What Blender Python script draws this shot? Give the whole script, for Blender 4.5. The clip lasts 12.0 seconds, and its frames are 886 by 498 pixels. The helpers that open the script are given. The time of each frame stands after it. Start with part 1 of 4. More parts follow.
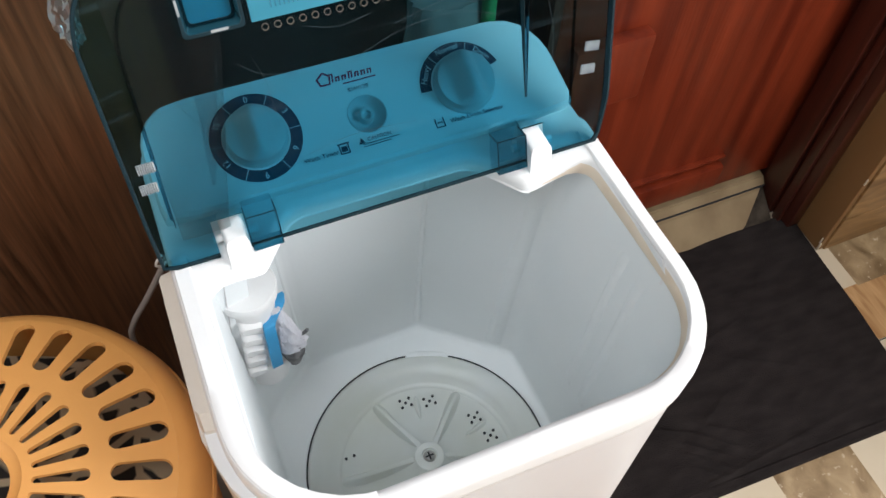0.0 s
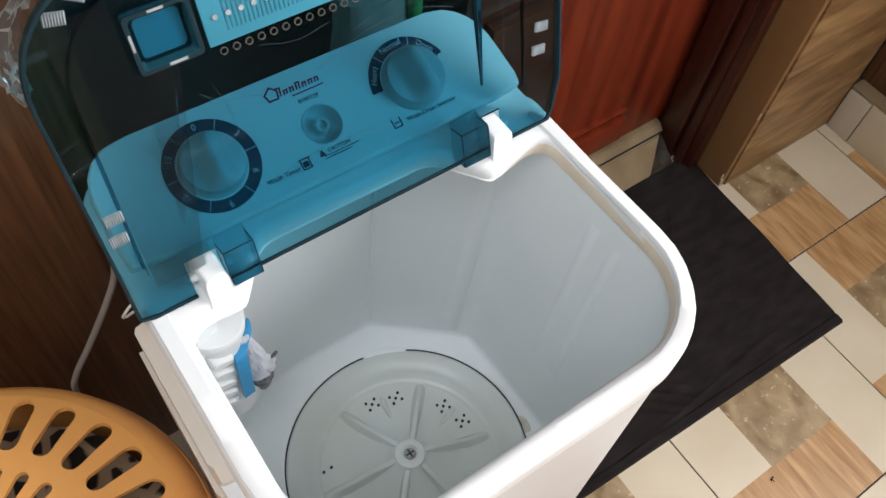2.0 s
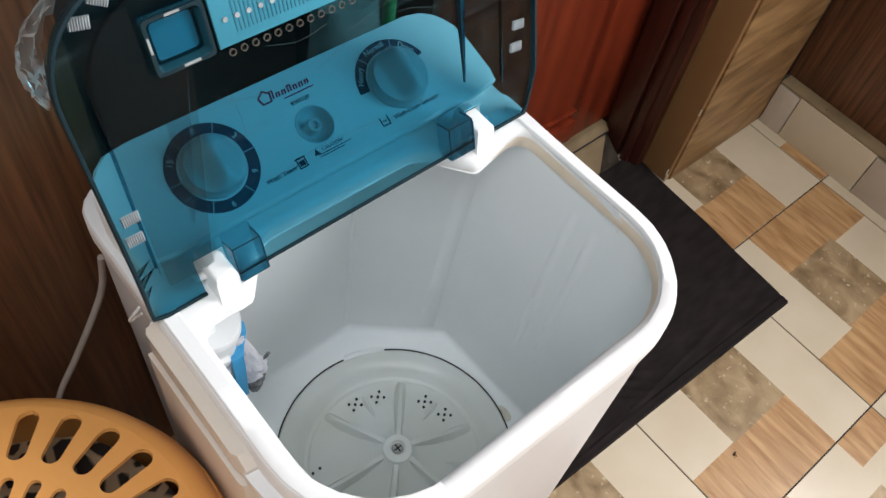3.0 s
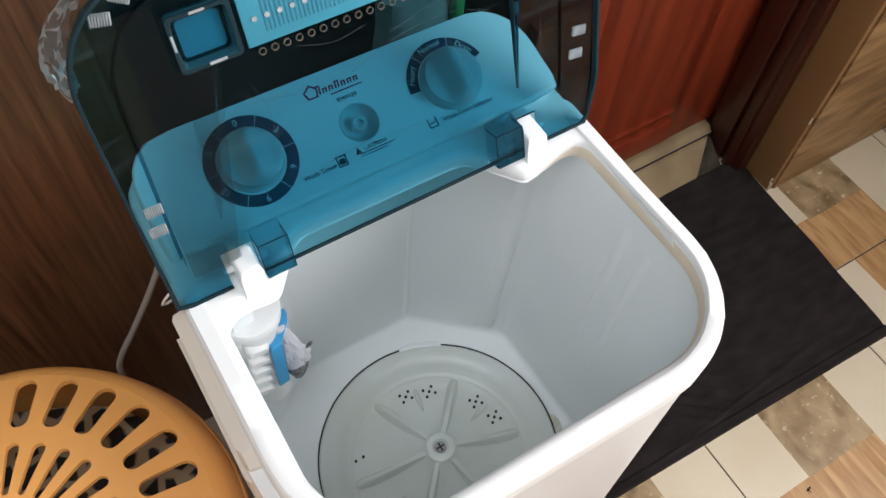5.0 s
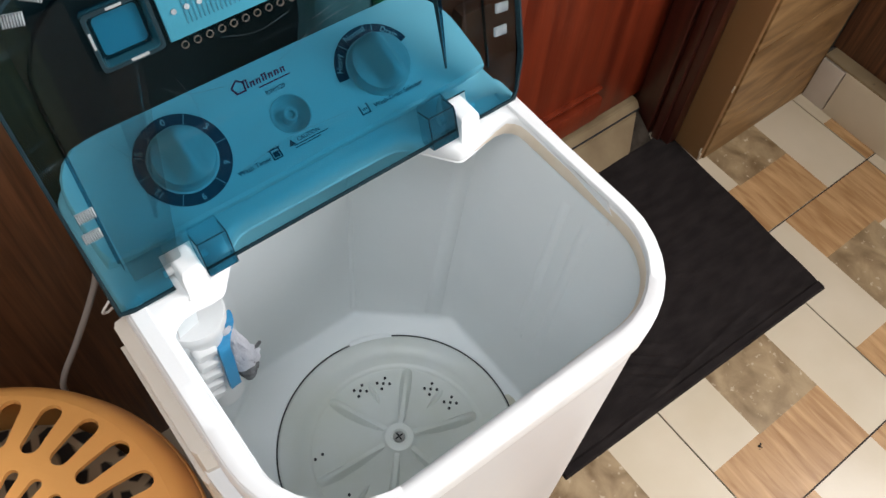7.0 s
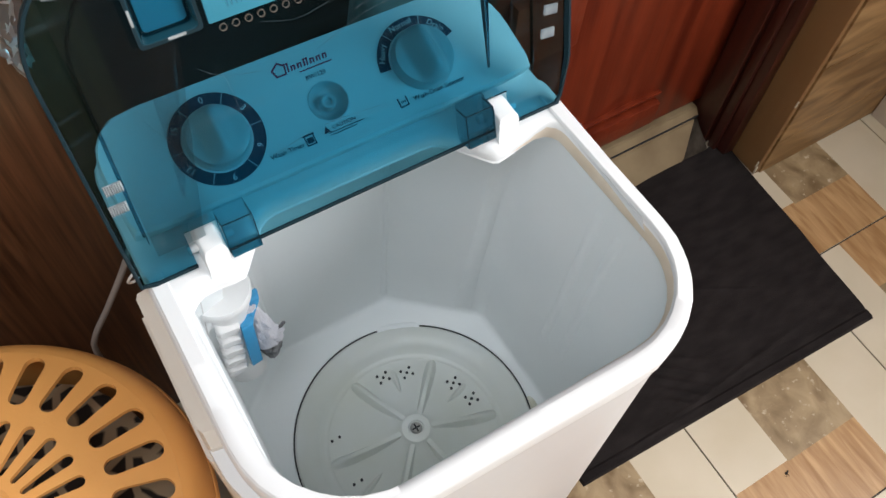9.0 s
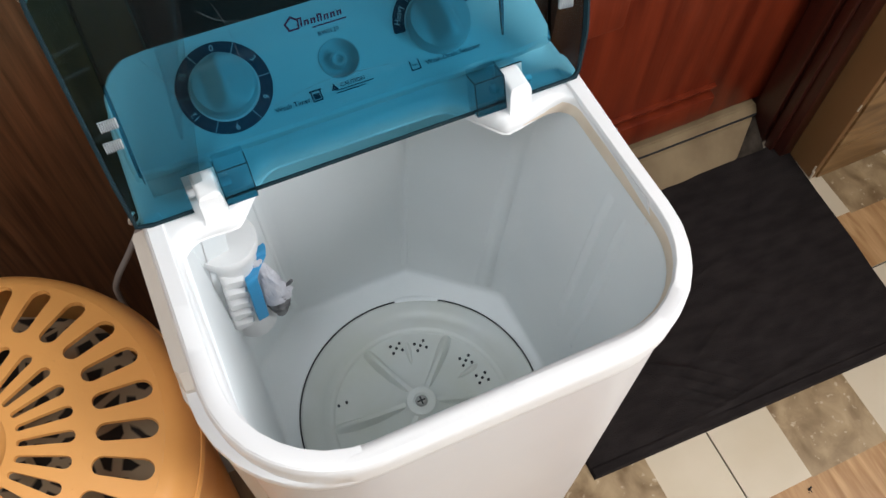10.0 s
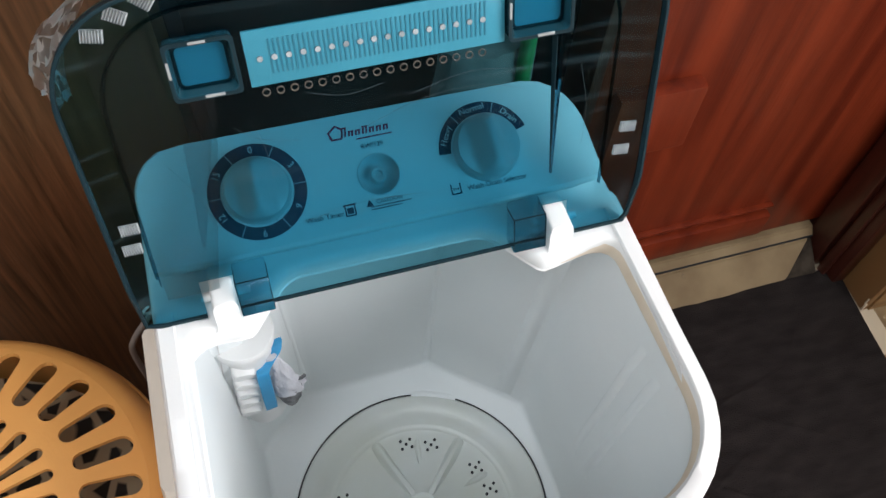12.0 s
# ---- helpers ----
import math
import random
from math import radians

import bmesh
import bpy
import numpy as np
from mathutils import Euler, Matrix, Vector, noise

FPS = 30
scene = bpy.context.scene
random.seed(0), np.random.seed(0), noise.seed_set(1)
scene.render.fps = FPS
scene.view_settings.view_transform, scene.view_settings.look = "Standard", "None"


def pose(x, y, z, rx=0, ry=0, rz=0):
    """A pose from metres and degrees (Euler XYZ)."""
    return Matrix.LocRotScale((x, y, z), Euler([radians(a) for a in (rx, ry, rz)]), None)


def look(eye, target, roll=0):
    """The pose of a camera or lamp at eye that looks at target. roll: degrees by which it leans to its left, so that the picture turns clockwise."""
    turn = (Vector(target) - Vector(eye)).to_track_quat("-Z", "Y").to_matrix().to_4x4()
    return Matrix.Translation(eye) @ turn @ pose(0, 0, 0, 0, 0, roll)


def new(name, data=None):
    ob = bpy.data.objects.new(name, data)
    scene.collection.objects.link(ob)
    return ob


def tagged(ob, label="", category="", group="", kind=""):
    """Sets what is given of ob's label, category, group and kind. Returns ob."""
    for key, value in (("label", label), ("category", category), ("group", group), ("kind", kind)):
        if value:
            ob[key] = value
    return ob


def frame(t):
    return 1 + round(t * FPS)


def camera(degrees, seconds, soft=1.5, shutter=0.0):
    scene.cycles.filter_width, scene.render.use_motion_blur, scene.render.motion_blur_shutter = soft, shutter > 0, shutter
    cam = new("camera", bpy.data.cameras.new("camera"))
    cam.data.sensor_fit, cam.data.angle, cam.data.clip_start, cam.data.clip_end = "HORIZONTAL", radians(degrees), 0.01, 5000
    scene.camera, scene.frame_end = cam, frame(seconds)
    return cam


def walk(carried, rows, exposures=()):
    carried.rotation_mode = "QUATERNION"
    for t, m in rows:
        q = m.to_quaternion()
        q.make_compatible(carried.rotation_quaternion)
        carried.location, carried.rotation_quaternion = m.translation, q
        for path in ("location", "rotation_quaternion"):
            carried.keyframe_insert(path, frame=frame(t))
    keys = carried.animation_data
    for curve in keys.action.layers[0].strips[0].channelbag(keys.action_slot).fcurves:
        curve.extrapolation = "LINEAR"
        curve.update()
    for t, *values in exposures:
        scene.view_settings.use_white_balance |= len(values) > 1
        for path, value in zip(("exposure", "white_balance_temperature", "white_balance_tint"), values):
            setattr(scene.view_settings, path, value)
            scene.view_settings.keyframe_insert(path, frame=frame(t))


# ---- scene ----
cam = camera(55.7, 12.0)
PATH = [
    (0, (-0.176, -0.369, 1.397), (0.309, 0.641, -0.259), 3.5),
    (0.5, (-0.166, -0.368, 1.411), (0.268, 0.669, -0.244), 0.6),
    (1, (-0.164, -0.34, 1.378), (0.228, 0.665, -0.306), -0.8),
    (1.5, (-0.194, -0.302, 1.396), (0.354, 0.622, -0.291), 2.8),
    (2, (-0.25, -0.293, 1.394), (0.472, 0.524, -0.283), 7.8),
    (2.5, (-0.317, -0.283, 1.39), (0.519, 0.463, -0.267), 11.0),
    (2.7, (-0.33, -0.291, 1.398), (0.544, 0.442, -0.245), 11.7),
    (4.3, (-0.247, -0.292, 1.412), (0.419, 0.578, -0.261), 5.5),
    (4.5, (-0.24, -0.291, 1.409), (0.388, 0.581, -0.277), 4.7),
    (5, (-0.235, -0.303, 1.409), (0.377, 0.565, -0.285), 4.4),
    (5.5, (-0.234, -0.31, 1.41), (0.386, 0.554, -0.284), 4.1),
    (6, (-0.24, -0.304, 1.407), (0.413, 0.55, -0.28), 5.2),
    (6.5, (-0.252, -0.306, 1.399), (0.427, 0.532, -0.285), 5.9),
    (7, (-0.242, -0.316, 1.402), (0.48, 0.476, -0.287), 5.8),
    (7.2, (-0.245, -0.319, 1.403), (0.502, 0.456, -0.283), 6.5),
    (9, (-0.21, -0.315, 1.405), (0.389, 0.517, -0.313), 5.4),
    (9.5, (-0.172, -0.333, 1.399), (0.348, 0.531, -0.329), 4.0),
    (10, (-0.153, -0.359, 1.388), (0.287, 0.531, -0.349), 2.1),
    (10.5, (-0.161, -0.351, 1.387), (0.267, 0.533, -0.355), 1.6),
    (11, (-0.197, -0.313, 1.393), (0.309, 0.534, -0.347), 4.5),
    (11.5, (-0.202, -0.309, 1.395), (0.344, 0.539, -0.333), 7.6),
    (12, (-0.106, -0.274, 1.405), (0.266, 0.714, -0.293), 4.8),
]
STOPS = [(0, 0.04), (0.5, -0.04), (2.7, -0.03), (7.2, -0.02), (9, -0.06), (9.5, -0.06), (10, -0.17), (11, -0.24), (11.5, -0.26), (12, -0.06)]
walk(cam, [(t, look(eye, target, roll)) for t, eye, target, roll in PATH], STOPS)

# ---- world and light ----
world = bpy.data.worlds.new("world")
scene.world = world
world.use_nodes = True
wn = world.node_tree.nodes
sky = wn.new("ShaderNodeTexSky")
sky.sky_type, sky.sun_disc = "NISHITA", False
sky.sun_elevation, sky.sun_rotation = radians(40), radians(120)
wn["Background"].inputs["Strength"].default_value = 0.15
world.node_tree.links.new(sky.outputs["Color"], wn["Background"].inputs["Color"])
WINDOW_POWER = 63.0
win_lamp = bpy.data.lights.new("window_daylight", "AREA")
win_lamp.shape, win_lamp.size, win_lamp.size_y, win_lamp.energy = "RECTANGLE", 1.3, 1.3, WINDOW_POWER
win_lamp.color = (0.975, 0.98, 1.0)
new("window_daylight", win_lamp).matrix_world = look((1.36, -1.10, 1.6), (0.0, -0.7, 0.9))
# No overhead source is known; this lamp is added to brighten the tub.
fill_lamp = bpy.data.lights.new("overhead_fill", "AREA")
fill_lamp.shape, fill_lamp.size, fill_lamp.energy = "SQUARE", 0.9, 18.0
fill_lamp.color = (0.93, 0.97, 1.0)
new("overhead_fill", fill_lamp).matrix_world = look((-0.55, -0.55, 2.56), (-0.55, -0.55, 0.0))
scene.view_settings.exposure = 0.0


# ---- materials ----
def material(name, base, rough=0.5, metal=0.0, second=None, scale=6.0, stretch=(1, 1, 1), detail=6.0, bump=0.05, bump_scale=200.0, coat=0.0, spots=None, spec=0.5, warp=0.0):
    """A painted, moulded or wooden surface: two tones mixed by stretched noise, with fine relief and uneven gloss."""
    m = bpy.data.materials.new(name)
    m.use_nodes = True
    nodes, links = m.node_tree.nodes, m.node_tree.links
    b = nodes["Principled BSDF"]
    b.inputs["Metallic"].default_value = metal
    b.inputs["Coat Weight"].default_value = coat
    b.inputs["Coat Roughness"].default_value = 0.12
    b.inputs["Specular IOR Level"].default_value = spec
    co = nodes.new("ShaderNodeTexCoord")
    mp = nodes.new("ShaderNodeMapping")
    mp.inputs["Scale"].default_value = stretch
    links.new(co.outputs["Object"], mp.inputs["Vector"])
    n1 = nodes.new("ShaderNodeTexNoise")
    n1.inputs["Scale"].default_value, n1.inputs["Detail"].default_value = scale, detail
    n1.inputs["Distortion"].default_value = warp
    links.new(mp.outputs["Vector"], n1.inputs["Vector"])
    ramp = nodes.new("ShaderNodeValToRGB")
    ramp.color_ramp.elements[0].position, ramp.color_ramp.elements[1].position = 0.32, 0.68
    ramp.color_ramp.elements[0].color = (*base, 1)
    ramp.color_ramp.elements[1].color = (*(second or base), 1)
    links.new(n1.outputs["Fac"], ramp.inputs["Fac"])
    out = ramp.outputs["Color"]
    if spots:
        n3 = nodes.new("ShaderNodeTexNoise")
        n3.inputs["Scale"].default_value, n3.inputs["Detail"].default_value = spots[1], 4
        links.new(co.outputs["Object"], n3.inputs["Vector"])
        r3 = nodes.new("ShaderNodeValToRGB")
        r3.color_ramp.elements[0].position, r3.color_ramp.elements[1].position = spots[2], spots[2] + 0.12
        links.new(n3.outputs["Fac"], r3.inputs["Fac"])
        mix = nodes.new("ShaderNodeMixRGB")
        mix.inputs["Color2"].default_value = (*spots[0], 1)
        links.new(r3.outputs["Color"], mix.inputs["Fac"])
        links.new(out, mix.inputs["Color1"])
        out = mix.outputs["Color"]
    links.new(out, b.inputs["Base Color"])
    n2 = nodes.new("ShaderNodeTexNoise")
    n2.inputs["Scale"].default_value, n2.inputs["Detail"].default_value = bump_scale, 3
    links.new(mp.outputs["Vector"], n2.inputs["Vector"])
    rr = nodes.new("ShaderNodeMapRange")
    rr.inputs["To Min"].default_value, rr.inputs["To Max"].default_value = max(rough - 0.08, 0.02), min(rough + 0.08, 1)
    links.new(n1.outputs["Fac"], rr.inputs["Value"])
    links.new(rr.outputs["Result"], b.inputs["Roughness"])
    if bump:
        bp = nodes.new("ShaderNodeBump")
        bp.inputs["Strength"].default_value, bp.inputs["Distance"].default_value = bump, 0.004
        links.new(n2.outputs["Fac"], bp.inputs["Height"])
        links.new(bp.outputs["Normal"], b.inputs["Normal"])
    return m


def clear_plastic(name, tint, rough=0.06, ior=1.36):
    """Tinted see-through plastic: colours what shines through, and mirrors by its angle."""
    m = bpy.data.materials.new(name)
    m.use_nodes = True
    nodes, links = m.node_tree.nodes, m.node_tree.links
    nodes.remove(nodes["Principled BSDF"])
    tr, gl, fr, mix = (nodes.new("ShaderNode" + k) for k in ("BsdfTransparent", "BsdfGlossy", "Fresnel", "MixShader"))
    tr.inputs["Color"].default_value = (*tint, 1)
    gl.inputs["Roughness"].default_value = rough
    fr.inputs["IOR"].default_value = ior
    links.new(fr.outputs["Fac"], mix.inputs["Fac"])
    links.new(tr.outputs["BSDF"], mix.inputs[1])
    links.new(gl.outputs["BSDF"], mix.inputs[2])
    links.new(mix.outputs["Shader"], nodes["Material Output"].inputs["Surface"])
    return m


WHITE = material("white_plastic", (0.80, 0.80, 0.795), 0.36, second=(0.77, 0.77, 0.77), scale=4, bump=0.03, bump_scale=300)
TUB = material("tub_plastic", (0.83, 0.86, 0.865), 0.50, second=(0.79, 0.825, 0.835), scale=5, bump=0.04, bump_scale=160, spec=0.3)
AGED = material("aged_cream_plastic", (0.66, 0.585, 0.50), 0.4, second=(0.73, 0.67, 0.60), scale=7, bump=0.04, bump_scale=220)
RESIDUE = material("dried_soap_residue", (0.52, 0.50, 0.40), 0.7, second=(0.66, 0.66, 0.58), scale=40, bump=0.2)
PULS = material("pulsator_plastic", (0.65, 0.68, 0.67), 0.35, second=(0.60, 0.625, 0.565), scale=9, bump=0.04, bump_scale=160)
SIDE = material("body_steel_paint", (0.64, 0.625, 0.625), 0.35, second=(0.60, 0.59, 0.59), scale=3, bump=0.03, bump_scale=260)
GASKET = material("aged_rim_strip", (0.64, 0.53, 0.40), 0.5, second=(0.70, 0.61, 0.50), scale=20)
PANEL = material("panel_plastic", (0.80, 0.82, 0.82), 0.35, second=(0.77, 0.79, 0.79), scale=5, bump=0.03)
TEAL = clear_plastic("teal_lid_plastic", (0.40, 0.685, 0.77), 0.06, 1.21)
tn, tl = TEAL.node_tree.nodes, TEAL.node_tree.links
wear, worn, wearmap, wearco, wearramp = (tn.new("ShaderNode" + k) for k in ("TexNoise", "MixShader", "Mapping", "TexCoord", "ValToRGB"))
scuff = tn.new("ShaderNodeBsdfDiffuse")
scuff.inputs["Color"].default_value = (0.30, 0.45, 0.50, 1)
wearmap.inputs["Scale"].default_value, wearmap.inputs["Rotation"].default_value = (4, 60, 4), (0, 0, radians(-58))
wear.inputs["Scale"].default_value, wear.inputs["Detail"].default_value = 1.3, 5
wear.inputs["Distortion"].default_value = 0.7
wearramp.color_ramp.elements[0].position, wearramp.color_ramp.elements[1].position = 0.56, 0.74
wearramp.color_ramp.elements[1].color = (0.035, 0.035, 0.035, 1)
tl.new(wearco.outputs["Object"], wearmap.inputs["Vector"])
tl.new(wearmap.outputs["Vector"], wear.inputs["Vector"])
tl.new(wear.outputs["Fac"], wearramp.inputs["Fac"])
tl.new(wearramp.outputs["Color"], worn.inputs["Fac"])
tl.new(tn["Mix Shader"].outputs["Shader"], worn.inputs[1])
tl.new(scuff.outputs["BSDF"], worn.inputs[2])
tl.new(worn.outputs["Shader"], tn["Material Output"].inputs["Surface"])
TEALDARK = clear_plastic("dark_teal_plastic", (0.16, 0.34, 0.42), 0.06, 1.22)
TEALMID = clear_plastic("thick_teal_plastic", (0.76, 0.87, 0.91), 0.06, 1.25)
TEALPALE = clear_plastic("thin_teal_plastic", (0.80, 0.83, 0.84), 0.22, 1.30)
# Near-black for the lid's edge lines; their shade is in the colour.
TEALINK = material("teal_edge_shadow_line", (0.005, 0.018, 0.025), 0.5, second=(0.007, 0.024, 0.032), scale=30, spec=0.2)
NAVY = material("navy_print", (0.02, 0.035, 0.07), 0.45, second=(0.03, 0.045, 0.08))
KNOB = material("knob_plastic", (0.54, 0.58, 0.59), 0.3, second=(0.50, 0.54, 0.55))
BLACK = material("black_gap", (0.012, 0.014, 0.018), 0.6)
RED = material("red_print", (0.50, 0.03, 0.09), 0.5)
STEEL = material("screw_steel", (0.45, 0.45, 0.44), 0.3, metal=1.0)
ORANGE = material("orange_plastic", (0.82, 0.395, 0.115), 0.42, second=(0.77, 0.35, 0.095), scale=7, bump=0.05, bump_scale=220)
CLOTH = material("dark_cloth", (0.012, 0.010, 0.009), 0.9)
WOODDARK = material("dark_wood_panel", (0.050, 0.0195, 0.009), 0.38, second=(0.165, 0.068, 0.030), scale=12, stretch=(11, 11, 0.40), detail=8, bump=0.12, bump_scale=40)
MAHOGANY = material("mahogany_door", (0.082, 0.0100, 0.0040), 0.40, second=(0.185, 0.027, 0.0090), scale=5, stretch=(6, 6, 0.35), detail=9, bump=0.08, bump_scale=40, coat=0.05, spec=0.22)
DARKFRAME = material("door_frame_wood", (0.030, 0.007, 0.004), 0.35, second=(0.065, 0.014, 0.008), scale=8, stretch=(9, 9, 0.5), bump=0.08, bump_scale=40, coat=0.2)
PLASTER = material("beige_reveal", (0.215, 0.110, 0.042), 0.6, second=(0.270, 0.148, 0.064), scale=4, stretch=(1, 1, 0.4), bump=0.1, bump_scale=60, spec=0.15)
WALLTILE = material("wood_look_wall_tile", (0.135, 0.070, 0.027), 0.45, second=(0.34, 0.20, 0.088), scale=7, stretch=(0.9, 3, 3.2), detail=9, bump=0.06, bump_scale=30, coat=0.05, spec=0.12, warp=0.9)
CREAM = material("cream_floor_tile", (0.52, 0.435, 0.31), 0.33, second=(0.58, 0.495, 0.37), scale=6, bump=0.04, coat=0.15)
OAK = material("oak_floor_tile", (0.30, 0.155, 0.062), 0.36, second=(0.50, 0.305, 0.145), scale=8, stretch=(9, 1.1, 1), detail=10, bump=0.05, coat=0.1, spec=0.35, warp=0.5)
MARBLE = material("brown_marble_floor_tile", (0.165, 0.105, 0.052), 0.36, second=(0.40, 0.29, 0.165), scale=16, stretch=(1.3, 1.0, 1), detail=12, bump=0.04, coat=0.1, spots=((0.56, 0.46, 0.33), 70, 0.62), spec=0.35, warp=0.5)
GROUT = material("grout", (0.040, 0.034, 0.028), 0.9, second=(0.075, 0.062, 0.05), scale=30, bump=0.3)
STONE = material("sill_stone", (0.155, 0.105, 0.056), 0.75, second=(0.24, 0.175, 0.098), scale=9, bump=0.2, bump_scale=80, spots=((0.10, 0.075, 0.05), 30, 0.66), spec=0.25)
MAT = material("dark_mat_cloth", (0.0125, 0.0095, 0.009), 0.95, second=(0.024, 0.019, 0.018), scale=22, stretch=(0.8, 2.2, 1), detail=10, bump=0.8, bump_scale=300, spec=0.15)
PAINT = material("room_paint", (0.60, 0.58, 0.55), 0.8, second=(0.56, 0.54, 0.51), scale=3, bump=0.1)
RUBBLE = material("dirty_mortar", (0.018, 0.013, 0.010), 0.95, second=(0.050, 0.040, 0.030), scale=40, bump=0.6, bump_scale=90, spec=0.1)
SKIRT = material("grey_cream_skirting_tile", (0.40, 0.33, 0.26), 0.4, second=(0.50, 0.43, 0.35), scale=7, bump=0.08, spots=((0.62, 0.58, 0.52), 22, 0.66))
CEILING = material("ceiling_paint", (0.80, 0.80, 0.78), 0.85, second=(0.77, 0.77, 0.75), scale=3, bump=0.1)
# Opaque pale grey puts the clear tabs' glint into colour; dimples share it.
GLINT = material("tab_glint_grey", (0.46, 0.50, 0.52), 0.15, second=(0.20, 0.23, 0.25), scale=60, bump=0.3, spec=0.9)
SCRATCH = material("pale_scratch", (0.075, 0.12, 0.14), 0.4, second=(0.02, 0.05, 0.06), scale=45)
FILM = clear_plastic("clinging_film", (0.74, 0.77, 0.77), 0.20, 1.30)
POCKET = material("moulded_teal_pocket", (0.009, 0.045, 0.065), 0.15, second=(0.012, 0.058, 0.080), scale=12)
GLINTPAINT = material("painted_glint", (0.62, 0.66, 0.68), 0.12, second=(0.5, 0.54, 0.56), scale=90, metal=0.6)
STRIP = material("teal_grip_strip", (0.035, 0.22, 0.31), 0.3, second=(0.045, 0.26, 0.36), scale=8)
COMB = material("dark_teal_comb", (0.022, 0.15, 0.22), 0.35, second=(0.028, 0.17, 0.25), scale=20)
EYELET = material("eyelet_rim", (0.10, 0.10, 0.095), 0.3, second=(0.15, 0.13, 0.10), scale=60)
# Near-black colour carries the shade of the alcove behind the lid.
RECESS = material("alcove_shade_black", (0.010, 0.010, 0.012), 0.8, second=(0.020, 0.018, 0.017), scale=6, bump=0)
GREEN = material("green_plastic", (0.02, 0.20, 0.06), 0.4)
BLUE = material("blue_plastic", (0.05, 0.33, 0.62), 0.35, second=(0.04, 0.29, 0.56))
SACK = material("grey_sack", (0.10, 0.11, 0.10), 0.5, second=(0.22, 0.23, 0.22), scale=14, bump=0.2)
NETEND = material("dark_net_end", (0.30, 0.30, 0.31), 0.8, second=(0.10, 0.10, 0.105), scale=60, bump=0.5, bump_scale=300)
MESH = material("grey_net", (0.66, 0.66, 0.71), 0.8, second=(0.56, 0.56, 0.61), scale=40, bump=0.4, bump_scale=300)
CABLE = material("grey_cable", (0.40, 0.335, 0.295), 0.5, second=(0.36, 0.30, 0.26))
BAG = clear_plastic("clear_bag", (0.92, 0.91, 0.90), 0.28, 1.40)
bag_nodes, bag_links = BAG.node_tree.nodes, BAG.node_tree.links
haze, hazemix = bag_nodes.new("ShaderNodeBsdfTranslucent"), bag_nodes.new("ShaderNodeMixShader")
haze.inputs["Color"].default_value, hazemix.inputs["Fac"].default_value = (0.88, 0.85, 0.82, 1), 0.36
bag_links.new(bag_nodes["Mix Shader"].outputs["Shader"], hazemix.inputs[1])
bag_links.new(haze.outputs["BSDF"], hazemix.inputs[2])
bag_links.new(hazemix.outputs["Shader"], bag_nodes["Material Output"].inputs["Surface"])


# ---- mesh helpers ----
def mesh_of(name, bm, mats, smooth=True):
    bmesh.ops.recalc_face_normals(bm, faces=bm.faces)
    me = bpy.data.meshes.new(name)
    bm.to_mesh(me)
    bm.free()
    for m in mats if isinstance(mats, (list, tuple)) else [mats]:
        me.materials.append(m)
    if smooth:
        me.shade_smooth()
        me.set_sharp_from_angle(angle=radians(38))
    return me


def part(name, bm, mat, parent=None, label="", smooth=True, at=None):
    ob = new(name, mesh_of(name, bm, mat, smooth))
    if parent is not None:
        ob.parent = parent
    if at is not None:
        ob.matrix_basis = at
    return tagged(ob, label)


def thing(name, label, category, group="", kind="", at=None):
    ob = new(name)
    ob.empty_display_size = 0.05
    if at is not None:
        ob.matrix_basis = at
    return tagged(ob, label, category, group, kind)


def box(bm, x0, x1, y0, y1, z0, z1, bevel=0.0, m=None):
    made = bmesh.ops.create_cube(bm, size=1.0)["verts"]
    for v in made:
        v.co = Vector(((x0 + x1) / 2 + v.co.x * (x1 - x0), (y0 + y1) / 2 + v.co.y * (y1 - y0), (z0 + z1) / 2 + v.co.z * (z1 - z0)))
    if bevel:
        edges = list({e for v in made for e in v.link_edges})
        made = bmesh.ops.bevel(bm, geom=edges, offset=bevel, segments=2, profile=0.6, affect="EDGES")["verts"]
        made = list({v for v in made})
    if m is not None:
        bmesh.ops.transform(bm, matrix=m, verts=made)
    return bm


def one_box(*a, **k):
    return box(bmesh.new(), *a, **k)


def loft(bm, loops, closed=True, cap0=False, cap1=False):
    rings = [[bm.verts.new(p) for p in lp] for lp in loops]
    n = len(rings[0])
    for a, b in zip(rings, rings[1:]):
        for i in range(n if closed else n - 1):
            j = (i + 1) % n
            bm.faces.new((a[i], a[j], b[j], b[i]))
    if cap0:
        bm.faces.new(rings[0][::-1])
    if cap1:
        bm.faces.new(rings[-1])
    return rings


def rounded(points, seg=8):
    """A closed outline from corners (x, y, radius), in order."""
    out, n = [], len(points)
    for i in range(n):
        p, a, b = Vector(points[i][:2]), Vector(points[i - 1][:2]), Vector(points[(i + 1) % n][:2])
        r = points[i][2]
        if r <= 0:
            out.append(p)
            continue
        u, w = (a - p).normalized(), (b - p).normalized()
        half = math.acos(max(-1, min(1, u.dot(w)))) / 2
        d = r / math.tan(half)
        d = min(d, (a - p).length * 0.49, (b - p).length * 0.49)
        r2 = d * math.tan(half)
        c = p + (u + w).normalized() * (r2 / math.sin(half))
        s, e = p + u * d - c, p + w * d - c
        turn = s.angle_signed(e)
        for k in range(seg + 1):
            q = s.copy()
            q.rotate(Matrix.Rotation(-turn * k / seg, 2))
            out.append(c + q)
    return out


